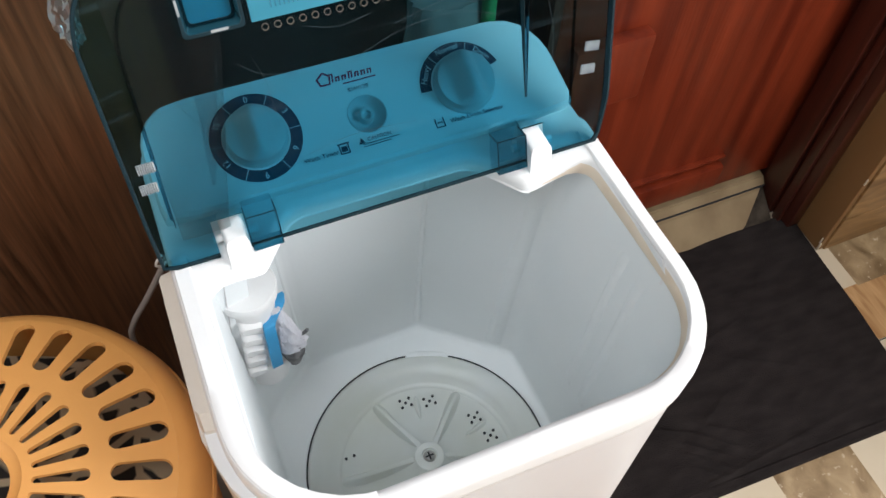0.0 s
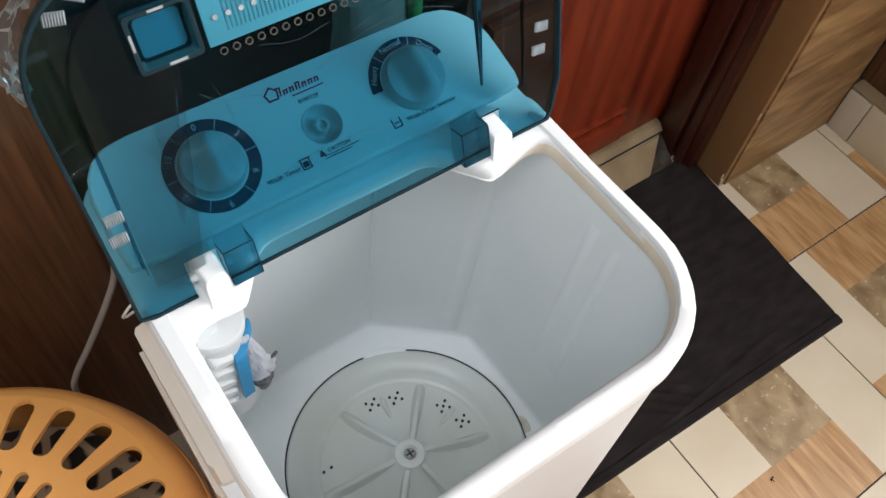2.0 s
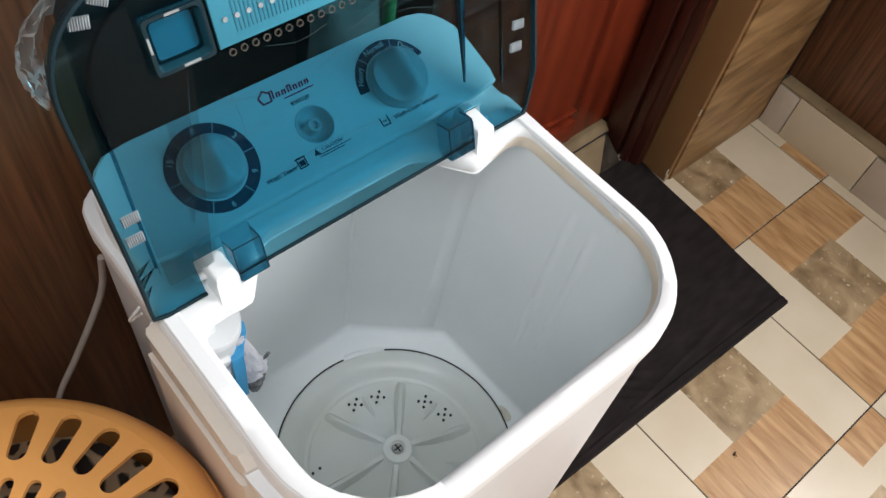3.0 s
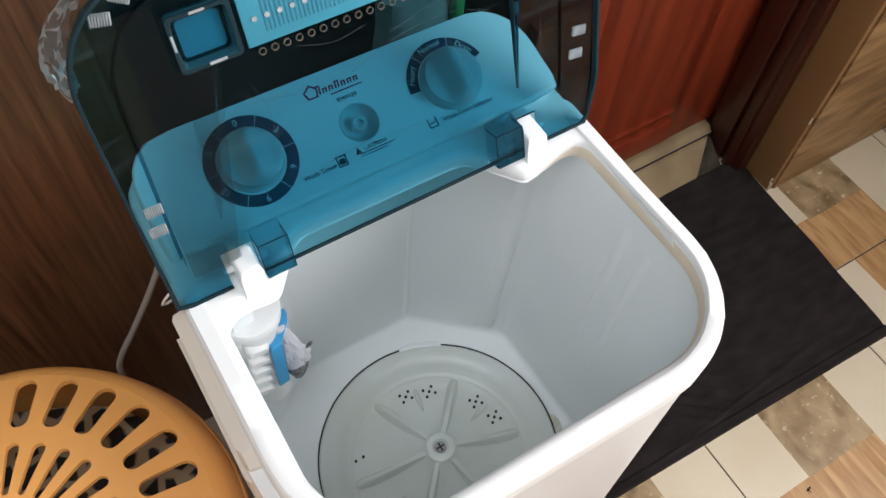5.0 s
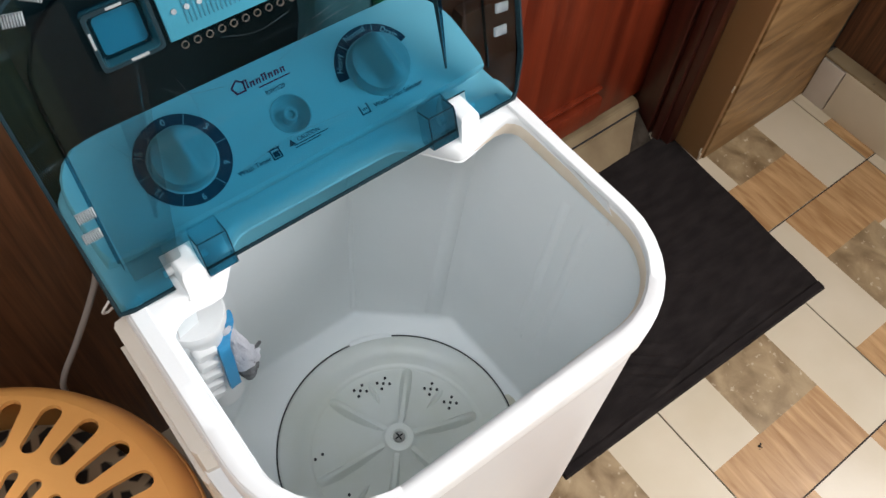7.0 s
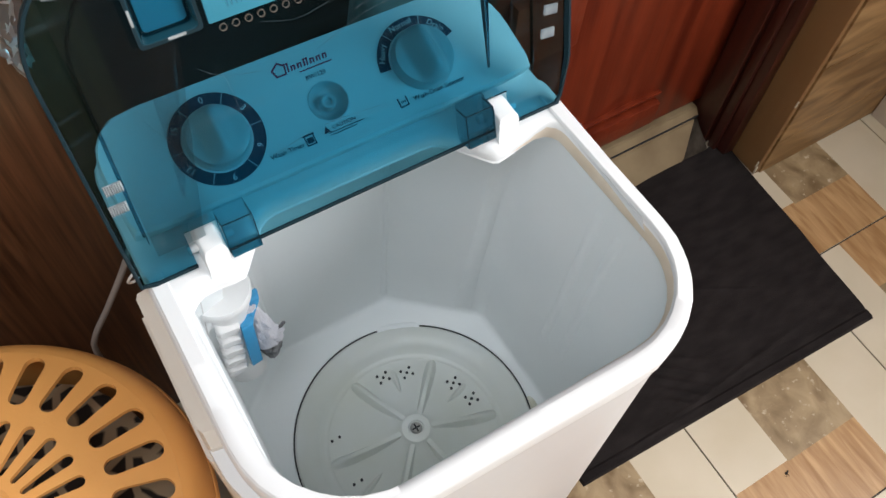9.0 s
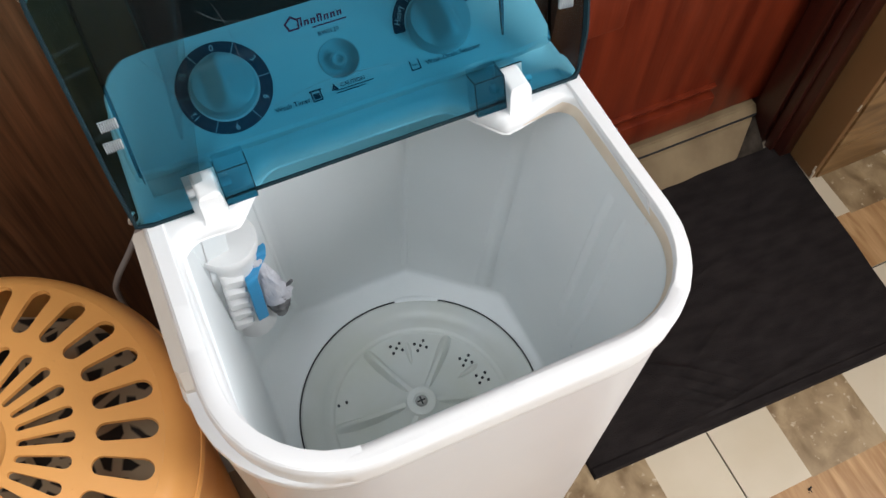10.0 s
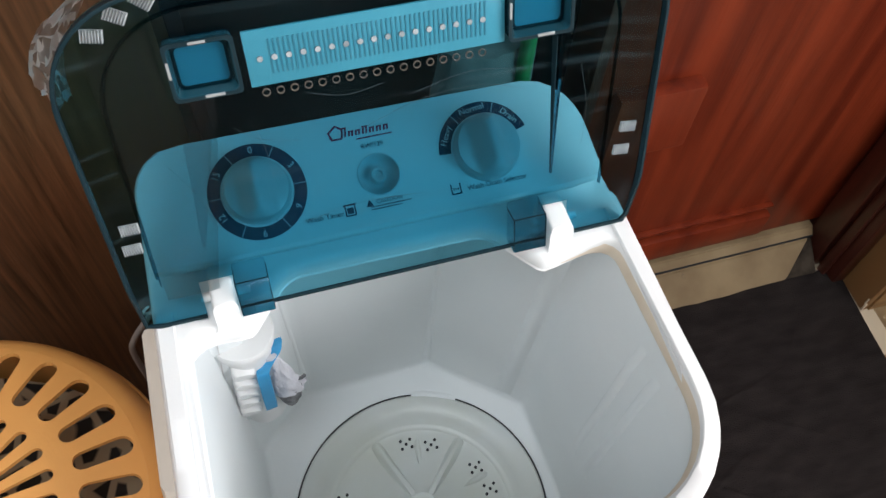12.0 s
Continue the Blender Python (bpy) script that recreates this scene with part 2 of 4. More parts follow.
def swept(outline, centre, count=180):
    """The outline met by even rays from the centre, so that different outlines can be joined point by point."""
    c, out = Vector(centre), []
    for k in range(count):
        a = 2 * math.pi * k / count
        d = Vector((math.cos(a), math.sin(a)))
        best = 0
        for i in range(len(outline)):
            p, e = outline[i - 1] - c, outline[i] - outline[i - 1]
            det = d.x * -e.y + d.y * e.x
            if abs(det) < 1e-12:
                continue
            t = (p.x * -e.y + p.y * e.x) / det
            s = (d.x * p.y - d.y * p.x) / det
            if t > 0 and -1e-6 <= s <= 1 + 1e-6:
                best = max(best, t)
        out.append(c + d * best)
    return out


def lathe(bm, profile, seg=48, centre=(0, 0, 0)):
    cx, cy, cz = centre
    loops = [[(cx + r * math.cos(2 * math.pi * k / seg), cy + r * math.sin(2 * math.pi * k / seg), cz + z) for k in range(seg)] for r, z in profile]
    return loft(bm, loops)


def disc(bm, r, z0, z1, seg=24, centre=(0, 0), bevel=0.0):
    x, y = centre
    prof = [(r, z0), (r, z1 - bevel), (r - bevel, z1)] if bevel else [(r, z0), (r, z1)]
    loops = [[(x + q * math.cos(2 * math.pi * k / seg), y + q * math.sin(2 * math.pi * k / seg), z) for k in range(seg)] for q, z in prof]
    loft(bm, loops, cap0=True, cap1=True)
    return bm


def tube(path, r, seg=10):
    bm = bmesh.new()
    pts = [Vector(p) for p in path]
    loops = []
    for i, p in enumerate(pts):
        d = (pts[min(i + 1, len(pts) - 1)] - pts[max(i - 1, 0)]).normalized()
        q = d.to_track_quat("Z", "Y").to_matrix()
        loops.append([p + q @ Vector((r * math.cos(2 * math.pi * k / seg), r * math.sin(2 * math.pi * k / seg), 0)) for k in range(seg)])
    loft(bm, loops, cap0=True, cap1=True)
    return bm


def smooth_path(points, n=8):
    """A soft curve through the points."""
    p = [Vector(q) for q in points]
    p = [p[0] * 2 - p[1]] + p + [p[-1] * 2 - p[-2]]
    out = []
    for i in range(1, len(p) - 2):
        for k in range(n):
            t = k / n
            out.append(0.5 * (2 * p[i] + (p[i + 1] - p[i - 1]) * t + (2 * p[i - 1] - 5 * p[i] + 4 * p[i + 1] - p[i + 2]) * t * t + (3 * p[i] - p[i - 1] - 3 * p[i + 1] + p[i + 2]) * t ** 3))
    return out + [p[-2]]


# ---- the room ----
X_LEFT, X_RIGHT, Y_BACK, Y_FRONT, Z_CEIL = -1.5, 1.30, 0.37, -2.6, 2.5
part("floor", one_box(X_LEFT - 0.1, X_RIGHT + 0.2, Y_FRONT - 0.1, 0.8, -0.1, -0.004), GROUT)
tagged(bpy.data.objects["floor"], "ceramic tiled floor with dark worn joints", "floor", kind="structure")
# the square opening is added for the overhead fill lamp
bm = bmesh.new()
RX0, RX1, RY0, RY1 = -1.05, -0.05, -1.05, -0.05
box(bm, X_LEFT - 0.1, RX0, Y_FRONT - 0.1, 0.8, Z_CEIL, Z_CEIL + 0.1)
box(bm, RX1, X_RIGHT + 0.2, Y_FRONT - 0.1, 0.8, Z_CEIL, Z_CEIL + 0.1)
box(bm, RX0, RX1, Y_FRONT - 0.1, RY0, Z_CEIL, Z_CEIL + 0.1)
box(bm, RX0, RX1, RY1, 0.8, Z_CEIL, Z_CEIL + 0.1)
tagged(part("ceiling", bm, CEILING, smooth=False), "plain white ceiling, unseen, with a square opening for the added fill lamp", "ceiling", kind="structure")
tagged(part("wall_west", one_box(X_LEFT - 0.1, X_LEFT, Y_FRONT, 0.8, -0.004, Z_CEIL), PAINT), "plain painted wall", "wall", kind="structure")
tagged(part("wall_south", one_box(X_LEFT - 0.1, X_RIGHT + 0.2, Y_FRONT - 0.1, Y_FRONT, -0.004, Z_CEIL), PAINT), "plain painted wall", "wall", kind="structure")

# the wall with the window, beyond the camera's right
WY0, WY1, WZ0, WZ1 = -1.75, -0.45, 0.95, 2.25
bm = bmesh.new()
box(bm, X_RIGHT, X_RIGHT + 0.14, Y_FRONT, WY0, -0.004, Z_CEIL)
box(bm, X_RIGHT, X_RIGHT + 0.14, WY1, -0.35, -0.004, Z_CEIL)
box(bm, X_RIGHT, X_RIGHT + 0.14, WY0, WY1, -0.004, WZ0)
box(bm, X_RIGHT, X_RIGHT + 0.14, WY0, WY1, WZ1, Z_CEIL)
tagged(part("wall_east", bm, PAINT, smooth=False), "plain painted wall with a window opening", "wall", kind="structure")

# window in its opening: frame, sill and one pane
win = thing("window_1", "bright window with a white frame in the painted wall", "window", kind="structure")
for name, dims in (("window_frame", (WY0, WY0 + 0.05, WZ0, WZ1)), ("window_frame", (WY1 - 0.05, WY1, WZ0, WZ1)), ("window_frame", (WY0 + 0.05, WY1 - 0.05, WZ0, WZ0 + 0.05)), ("window_frame", (WY0 + 0.05, WY1 - 0.05, WZ1 - 0.05, WZ1))):
    y0, y1, z0, z1 = dims
    part(name, one_box(X_RIGHT + 0.08, X_RIGHT + 0.13, y0, y1, z0, z1, 0.004), WHITE, win)

# back wall of dark wood boards, beside an assumed alcove painted near-black as shade
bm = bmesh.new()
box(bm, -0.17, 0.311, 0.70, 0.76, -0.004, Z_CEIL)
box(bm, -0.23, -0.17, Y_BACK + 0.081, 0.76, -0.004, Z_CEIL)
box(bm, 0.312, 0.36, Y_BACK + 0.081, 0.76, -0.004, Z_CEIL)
tagged(part("alcove", bm, RECESS, smooth=False), "assumed alcove behind the washing machine, its shade painted near-black", "alcove", kind="structure")
tagged(part("wall_north", one_box(X_LEFT, -0.171, 0.326, Y_BACK + 0.08, -0.004, Z_CEIL), WOODDARK, smooth=False), "dark brown wood panelling with vertical grain", "wall", kind="structure")

# the panelled door, its sill and frame
door = thing("door_1", "closed reddish mahogany panel door with raised mouldings", "door", kind="structure")
DX0, DX1, DY = 0.33, 0.915, 0.372
part("door_leaf", one_box(DX0, DX1, DY + 0.004, DY + 0.045, 0.080, 2.05, 0.003), MAHOGANY, door)
part("moulding", one_box(0.40, 0.763, DY - 0.014, DY + 0.006, 0.108, 0.170, 0.006), MAHOGANY, door)
part("moulding", one_box(0.40, 0.763, DY - 0.006, DY + 0.006, 0.185, 0.192, 0.002), MAHOGANY, door)
part("moulding", one_box(DX0 + 0.03, 0.490, DY - 0.020, DY + 0.006, 0.462, 0.590, 0.008), MAHOGANY, door)
DOOR_PANELS = ((0.43, 0.80, 0.95, 1.35), (0.43, 0.80, 1.45, 1.92))


def raised_panel(x0, x1, z0, z1):
    bm = bmesh.new()
    loops = []
    for inset, y in ((0.0, DY + 0.006), (0.004, DY - 0.006), (0.012, DY - 0.008), (0.022, DY + 0.002), (0.05, DY - 0.005)):
        loops.append([(x0 + inset, y, z0 + inset), (x1 - inset, y, z0 + inset), (x1 - inset, y, z1 - inset), (x0 + inset, y, z1 - inset)])
    loft(bm, loops, cap1=True)
    return bm


tagged(part("wall_above_door", one_box(0.312, 0.915, Y_BACK, Y_BACK + 0.08, 2.06, Z_CEIL), PAINT), "plain painted wall over the door", "wall", kind="structure")
tagged(part("door_frame_inner", one_box(0.312, 0.328, DY - 0.012, DY + 0.06, -0.004, 2.06, 0.004), DARKFRAME), "dark red wooden door frame", "door frame", kind="structure")
frame_r = thing("door_frame", "dark red wooden door frame with stepped moulding", "door frame", kind="structure")
part("post", one_box(0.917, 0.955, 0.268, 0.43, 0.0, 2.1, 0.004), DARKFRAME, frame_r)
part("stop", one_box(0.900, 0.9165, 0.315, 0.366, 0.0, 2.1, 0.003), DARKFRAME, frame_r)
part("bead", one_box(0.907, 0.9165, 0.289, 0.309, 0.0, 2.1, 0.004), DARKFRAME, frame_r)

# stone sill under the door
sill = thing("door_sill", "worn beige stone sill with a dark dirty crack", "door sill", kind="structure")
def strip_of(section, x0, x1, cut=0.0):
    """A course of stone; cut: how far its broken right end runs back towards the floor."""
    b = bmesh.new()
    loft(b, [[(x0, y, z) for y, z in section], [(x1 - cut * (1 - z / 0.054), y, z) for y, z in section]], cap0=True, cap1=True)
    bmesh.ops.bevel(b, geom=list(b.edges), offset=0.002, segments=2, affect="EDGES")
    return b


part("lower_course", strip_of([(0.290, 0.0), (0.301, 0.012), (0.349, 0.054), (0.44, 0.054), (0.44, 0.0)], 0.25, 0.888, 0.07), STONE, sill)
part("upper_course", strip_of([(0.352, 0.059), (0.366, 0.074), (0.44, 0.076), (0.44, 0.059)], 0.25, 0.899), STONE, sill)
part("rubble", strip_of([(0.292, 0.0), (0.300, 0.010), (0.352, 0.050), (0.43, 0.052), (0.43, 0.0)], 0.80, 0.8985), RUBBLE, sill, "dark dirty mortar")
part("crack", one_box(0.25, 0.898, 0.3520, 0.430, 0.0545, 0.0585), BLACK, sill)

# beige reveal and the tiled pier beside the door
pier = thing("pier", "tiled wall pier with a smooth beige reveal", "wall", kind="structure")
part("core", one_box(0.957, X_RIGHT + 0.14, 0.205, 0.60, -0.004, Z_CEIL), GROUT, pier)
part("reveal", one_box(0.944, 0.957, 0.200, 0.27, 0.0, Z_CEIL, 0.002), PLASTER, pier)
for x0, y0, z0, z1, w in ((0.9412, 0.1985, 0.004, 0.026, 0.004), (0.9415, 0.2020, 0.022, 0.040, 0.003), (0.9425, 0.1978, 0.215, 0.232, 0.003)):
    part("paint_chip", one_box(x0, x0 + w, y0, y0 + w, z0, z1, 0.001), CREAM, pier)
Z_ROWS = (0.0, 0.104, 0.314, 0.524, 0.734, 0.944, 1.154, 1.364, 1.574, 1.784, 1.994, 2.204, 2.414)
for z0, z1 in zip(Z_ROWS, Z_ROWS[1:]):
    part("tile", one_box(0.9575, X_RIGHT - 0.001, 0.196, 0.206, z0 + 0.0015, z1 - 0.0015, 0.001), WALLTILE, pier, smooth=False)

# right wall: tiled skirting and a dark wooden door
tagged(part("wall_behind_skirting", one_box(X_RIGHT + 0.012, X_RIGHT + 0.14, -0.35, 0.204, -0.004, 0.12), GROUT), "grout bed behind the skirting", "wall", kind="structure")
door2 = thing("door_2", "closed dark brown wooden door with vertical grain", "door", kind="structure")
part("door_leaf", one_box(X_RIGHT + 0.03, X_RIGHT + 0.075, -0.349, 0.203, 0.125, 2.1, 0.003), WOODDARK, door2)
tagged(part("wall_above_dark_door", one_box(X_RIGHT, X_RIGHT + 0.14, -0.35, 0.204, 2.11, Z_CEIL), PAINT), "plain painted wall", "wall", kind="structure")

# ---- the washing machine ----
washer = thing("washing_machine", "white single-tub washing machine with its teal lid open", "washing machine")
OUT = [(-0.2175, -0.172, 0.108), (0.2190, -0.1760, 0.102), (0.2065, 0.262, 0.03), (-0.2185, 0.262, 0.03)]
LIP = [(-0.2300, -0.1690, 0.112), (0.2180, -0.1745, 0.102), (0.2055, 0.262, 0.03), (-0.2150, 0.262, 0.03), (-0.2150, 0.118, 0.004), (-0.2300, 0.106, 0.004)]
OPENING = [(-0.200, -0.159, 0.084), (0.2085, -0.160, 0.083), (0.2020, 0.088, 0.020), (0.127, 0.073, 0.012), (0.086, 0.126, 0.03), (-0.104, 0.128, 0.03), (-0.146, 0.077, 0.012), (-0.205, 0.082, 0.036)]
TUBTOP = [(-0.2005, -0.164, 0.075), (0.207, -0.166, 0.07), (0.203, 0.105, 0.006), (0.080, 0.215, 0.005), (-0.125, 0.215, 0.008), (-0.2000, 0.150, 0.01)]
TUBLOW = [(-0.192, -0.168, 0.07), (0.190, -0.168, 0.07), (0.180, 0.108, 0.005), (0.066, 0.207, 0.004), (-0.115, 0.207, 0.008), (-0.190, 0.142, 0.01)]
C0 = (0.0, -0.02)


def grown(outline, d):
    n, out = len(outline), []
    cx, cy = sum(p[0] for p in outline) / n, sum(p[1] for p in outline) / n
    for x, y, r in outline:
        out.append((x + (d if x > cx else -d), y + (d if y > cy else -d), max(r + d, 0.002)))
    return out


def ring(outline, z, d=0.0):
    return [(p.x, p.y, z) for p in swept(rounded(grown(outline, d)), C0)]


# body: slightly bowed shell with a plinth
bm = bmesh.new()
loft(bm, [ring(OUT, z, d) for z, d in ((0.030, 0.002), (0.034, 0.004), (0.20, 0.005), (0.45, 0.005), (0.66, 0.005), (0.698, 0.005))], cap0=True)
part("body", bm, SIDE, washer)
bm = bmesh.new()
loft(bm, [ring(OUT, z, d) for z, d in ((0.0, -0.004), (0.020, -0.004), (0.0305, -0.008))], cap0=True, cap1=True)
part("plinth", bm, WHITE, washer)

# rim: rounded double lip round the opening
bm = bmesh.new()
prof = [(OUT, 0.694, 0.004), (LIP, 0.693, 0.0065), (LIP, 0.696, 0.0085), (LIP, 0.7055, 0.0088), (LIP, 0.7085, 0.0080), (OUT, 0.7100, 0.0086), (OUT, 0.728, 0.0090), (OUT, 0.7372, 0.0086), (OUT, 0.7404, 0.0066), (OUT, 0.7412, 0.0042), (OUT, 0.7412, 0.0020),
        (OPENING, 0.7412, 0.0115), (OPENING, 0.7411, 0.0090), (OPENING, 0.7400, 0.0058), (OPENING, 0.7375, 0.0030), (OPENING, 0.7345, 0.0014), (OPENING, 0.7310, 0.0004), (OPENING, 0.7265, 0.0), (OPENING, 0.7255, 0.0012), (OPENING, 0.7235, 0.0012), (OPENING, 0.722, 0.0), (OPENING, 0.7215, 0.004)]
loft(bm, [ring(o, z, d) for o, z, d in prof])
part("rim", bm, WHITE, washer)
bm = bmesh.new()
strip_loops = []
for z, d in ((0.7398, 0.0066), (0.7380, 0.0042), (0.7335, 0.0010), (0.7260, -0.0012), (0.7205, -0.0014), (0.7205, 0.002)):
    lp = ring(OPENING, z, d)
    wide = ring(OPENING, z, 0.003)
    row = []
    for n, k in enumerate(range(126, 200)):
        s = min(1.0, n / 22, (73 - n) / 5)
        q, w = Vector(lp[k % 180]), Vector(wide[k % 180])
        v = w.lerp(q, s)
        v.z = 0.724 + (z - 0.724) * s
        row.append(v)
    strip_loops.append(row)
loft(bm, strip_loops, closed=False)
part("rim_strip", bm, GASKET, washer, "aged beige strip under the rim")

# raised bar on top of the rim along both flanks, fading out round the front corners
edge_line = ring(OUT, 0.741, 0.0060)
for side, first, count in (("right", 137, 62), ("left", 71, 46)):
    bm, rows_ = bmesh.new(), []
    for n in range(count):
        k = (first + n) % 180
        outer = Vector(edge_line[k])
        along = (Vector(edge_line[(k + 1) % 180]) - Vector(edge_line[k - 1])).normalized()
        inner = outer + Vector((-along.y, along.x, 0)) * (0.0145 if side == "right" else 0.0165)
        if outer.y > 0.118:
            continue
        far = n if side == "right" else count - 1 - n
        h = 0.0032 * min(1.0, far / 30)
        rows_.append([outer.lerp(inner, u) + Vector((0, 0, -0.001 + (h + 0.001) * v)) for u, v in ((0, 0), (0.03, 0.75), (0.10, 1), (0.88, 1), (0.96, 0.75), (1, 0))])
    loft(bm, rows_, closed=False, cap0=True, cap1=True)
    part("rim_bar", bm, WHITE, washer)

# side grips: ledges below the rim on both flanks
for sx, x0, y1, up in ((-1, -0.2260, -0.040, 0.0), (1, 0.2095, -0.052, 0.0115)):
    bm = bmesh.new()
    back = 0.108 if sx < 0 else 0.135
    outline = [(back, 0.690 + up), (y1, 0.690 + up), (y1 - 0.012, 0.700 + up), (y1 - 0.012, 0.716 + up), (y1, 0.727 + up), (back, 0.727 + up)]
    loops = [[(x0 + sx * dx, y * (1 - k) + 0.045 * k, z * (1 - k) + (0.709 + up) * k) for y, z in outline] for dx, k in ((-0.004, -0.03), (0.0105, 0.0), (0.0135, 0.07))]
    loft(bm, loops, cap0=True, cap1=True)
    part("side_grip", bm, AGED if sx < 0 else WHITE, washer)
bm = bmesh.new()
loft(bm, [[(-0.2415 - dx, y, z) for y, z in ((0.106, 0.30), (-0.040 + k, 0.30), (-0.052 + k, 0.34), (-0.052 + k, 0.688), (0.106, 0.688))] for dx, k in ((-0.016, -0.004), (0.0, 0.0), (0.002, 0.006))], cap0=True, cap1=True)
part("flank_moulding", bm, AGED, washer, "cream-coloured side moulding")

# tub
bm = bmesh.new()
CENT = [(math.cos(2 * math.pi * k / 180), math.sin(2 * math.pi * k / 180)) for k in range(180)]
loft(bm, [ring(OPENING, 0.7212, 0.002), ring(TUBTOP, 0.719), ring(TUBTOP, 0.71), ring(TUBLOW, 0.38), ring(TUBLOW, 0.275, 0.0), ring(TUBLOW, 0.268, -0.001), ring(TUBLOW, 0.264, -0.0035), ring(TUBLOW, 0.2622, -0.008)]
     + [[(0.1708 * c, max(0.1708 * s, -0.150), z) for c, s in CENT] for z in (0.2565, 0.240)])
part("tub", bm, TUB, washer)


def wall_rib(x_of, y_of, z0, z1, w, h, ax, ay):
    """A soft upright rib on the tub wall; (ax, ay) points into the tub."""
    b = bmesh.new()
    loops = []
    for k in range(9):
        t = k / 8
        z = z0 + (z1 - z0) * t
        s = min(1.0, min(t, 1 - t) * 8)
        cx, cy = x_of(z), y_of(z)
        loops.append([(cx + ax * hh * s - ay * ww, cy + ay * hh * s + ax * ww, z) for ww, hh in ((-w, -0.001), (-w * 0.5, h * 0.8), (0, h), (w * 0.5, h * 0.8), (w, -0.001))])
    loft(b, loops, closed=False)
    part("tub_rib", b, TUB, washer)


def right_wall(y):
    top, low = 0.207 - 0.004 * (y + 0.166) / 0.271, 0.190 - 0.010 * (y + 0.168) / 0.276
    return lambda z: low + (top - low) * (z - 0.38) / 0.33


for y, top in ((-0.011, 0.690), (-0.044, 0.686)):
    wall_rib(right_wall(y), lambda z, y=y: y, 0.40, top, 0.008, 0.0024, -1, 0)
wall_rib(lambda z: 0.066 + 0.014 * (z - 0.38) / 0.33, lambda z: 0.2060 + 0.008 * (z - 0.38) / 0.33, 0.285, 0.70, 0.005, 0.0016, -0.35, -0.94)
wall_rib(lambda z: 0.160 + 0.023 * (z - 0.38) / 0.33, lambda z: 0.1255 - 0.003 * (z - 0.38) / 0.33, 0.285, 0.70, 0.012, 0.0045, -0.66, -0.75)
wall_rib(lambda z: -0.115 - 0.010 * (z - 0.38) / 0.33, lambda z: 0.2060 + 0.008 * (z - 0.38) / 0.33, 0.285, 0.70, 0.005, 0.0014, 0.3, -0.95)


def residue(name, r0, r1, a0, a1, z, h):
    """A low crust lying along part of the ring between the pulsator and the tub floor."""
    b, rows_ = bmesh.new(), []
    for k in range(25):
        t = k / 24
        a = radians(a0 + (a1 - a0) * t)
        s = math.sin(t * math.pi) ** 0.4
        wob = 0.002 * noise.noise(Vector((t * 9, r0 * 60, 2)))
        rows_.append([(r * math.cos(a), r * math.sin(a), z + hh * s) for r, hh in ((r0 + wob, 0), (r0 + 0.003 + wob, h), ((r0 + r1) / 2, h * 1.25), (r1 - 0.003 + wob, h), (r1 + wob, 0))])
    loft(b, rows_, closed=False)
    part(name, b, TUB if h > 0.002 else RESIDUE, washer)


residue("floor_tongue", 0.165, 0.177, 58, 80, 0.2560, 0.0024)
residue("residue", 0.186, 0.205, 35, 43, 0.2585, 0.0018)
residue("residue", 0.170, 0.186, -20, -11, 0.2575, 0.0018)

# pulsator
pul = part("pulsator", (lambda b: (lathe(b, [(0.1685, 0.246), (0.1685, 0.2555), (0.166, 0.2575), (0.150, 0.2570), (0.138, 0.2490), (0.128, 0.2400), (0.118, 0.2370), (0.09, 0.2400), (0.06, 0.2510), (0.035, 0.268), (0.024, 0.278), (0.020, 0.2860), (0.0165, 0.2875), (0.011, 0.2875), (0.010, 0.2845), (0.0, 0.2845)], 96), b)[1])(bmesh.new()), PULS, washer, "grey-white ribbed pulsator disc")
bm = bmesh.new()
lathe(bm, [(0.1687, 0.2560), (0.1703, 0.2560), (0.1703, 0.245), (0.1687, 0.245)], 96)
part("gap_ring", bm, BLACK, washer, "dark gap round the pulsator")


def pul_rib(angle, stations):
    b = bmesh.new()
    loft(b, [[(r, -w * 2.1, 0.2365), (r, -w * 1.2, 0.2365 + (h - 0.2365) * 0.55), (r, -w * 0.5, h - 0.0006), (r, 0, h), (r, w * 0.5, h - 0.0006), (r, w * 1.2, 0.2365 + (h - 0.2365) * 0.55), (r, w * 2.1, 0.2365)] for r, h, w in stations], closed=False, cap1=True)
    bmesh.ops.rotate(b, verts=b.verts, cent=(0, 0, 0), matrix=Matrix.Rotation(radians(angle), 3, "Z"))
    part("rib", b, PULS, pul)


for k in range(6):
    pul_rib(48 + 60 * k, ((0.014, 0.2850, 0.0075), (0.035, 0.2775, 0.0062), (0.06, 0.2660, 0.0054), (0.085, 0.2555, 0.005), (0.108, 0.2475, 0.0045), (0.120, 0.2420, 0.0036), (0.126, 0.2380, 0.003)))
for a in (78, 18, 198, 258, 318):
    pul_rib(a, ((0.066, 0.2480, 0.001), (0.076, 0.2480, 0.0030), (0.092, 0.2440, 0.0034), (0.104, 0.2415, 0.0030), (0.112, 0.2375, 0.001)))
bm = bmesh.new()
lathe(bm, [(0.121, 0.2370), (0.124, 0.2400), (0.127, 0.2412), (0.130, 0.2418), (0.133, 0.2440)], 96)
part("raised_ring", bm, PULS, pul)
part("screw", disc(bmesh.new(), 0.0085, 0.284, 0.2868, 20, bevel=0.002), STEEL, pul, "steel cross-head screw")
bm = one_box(-0.006, 0.006, -0.0011, 0.0011, 0.2866, 0.2871)
box(bm, -0.0011, 0.0011, -0.006, 0.006, 0.2866, 0.2872)
part("screw_slot", bm, BLACK, pul)


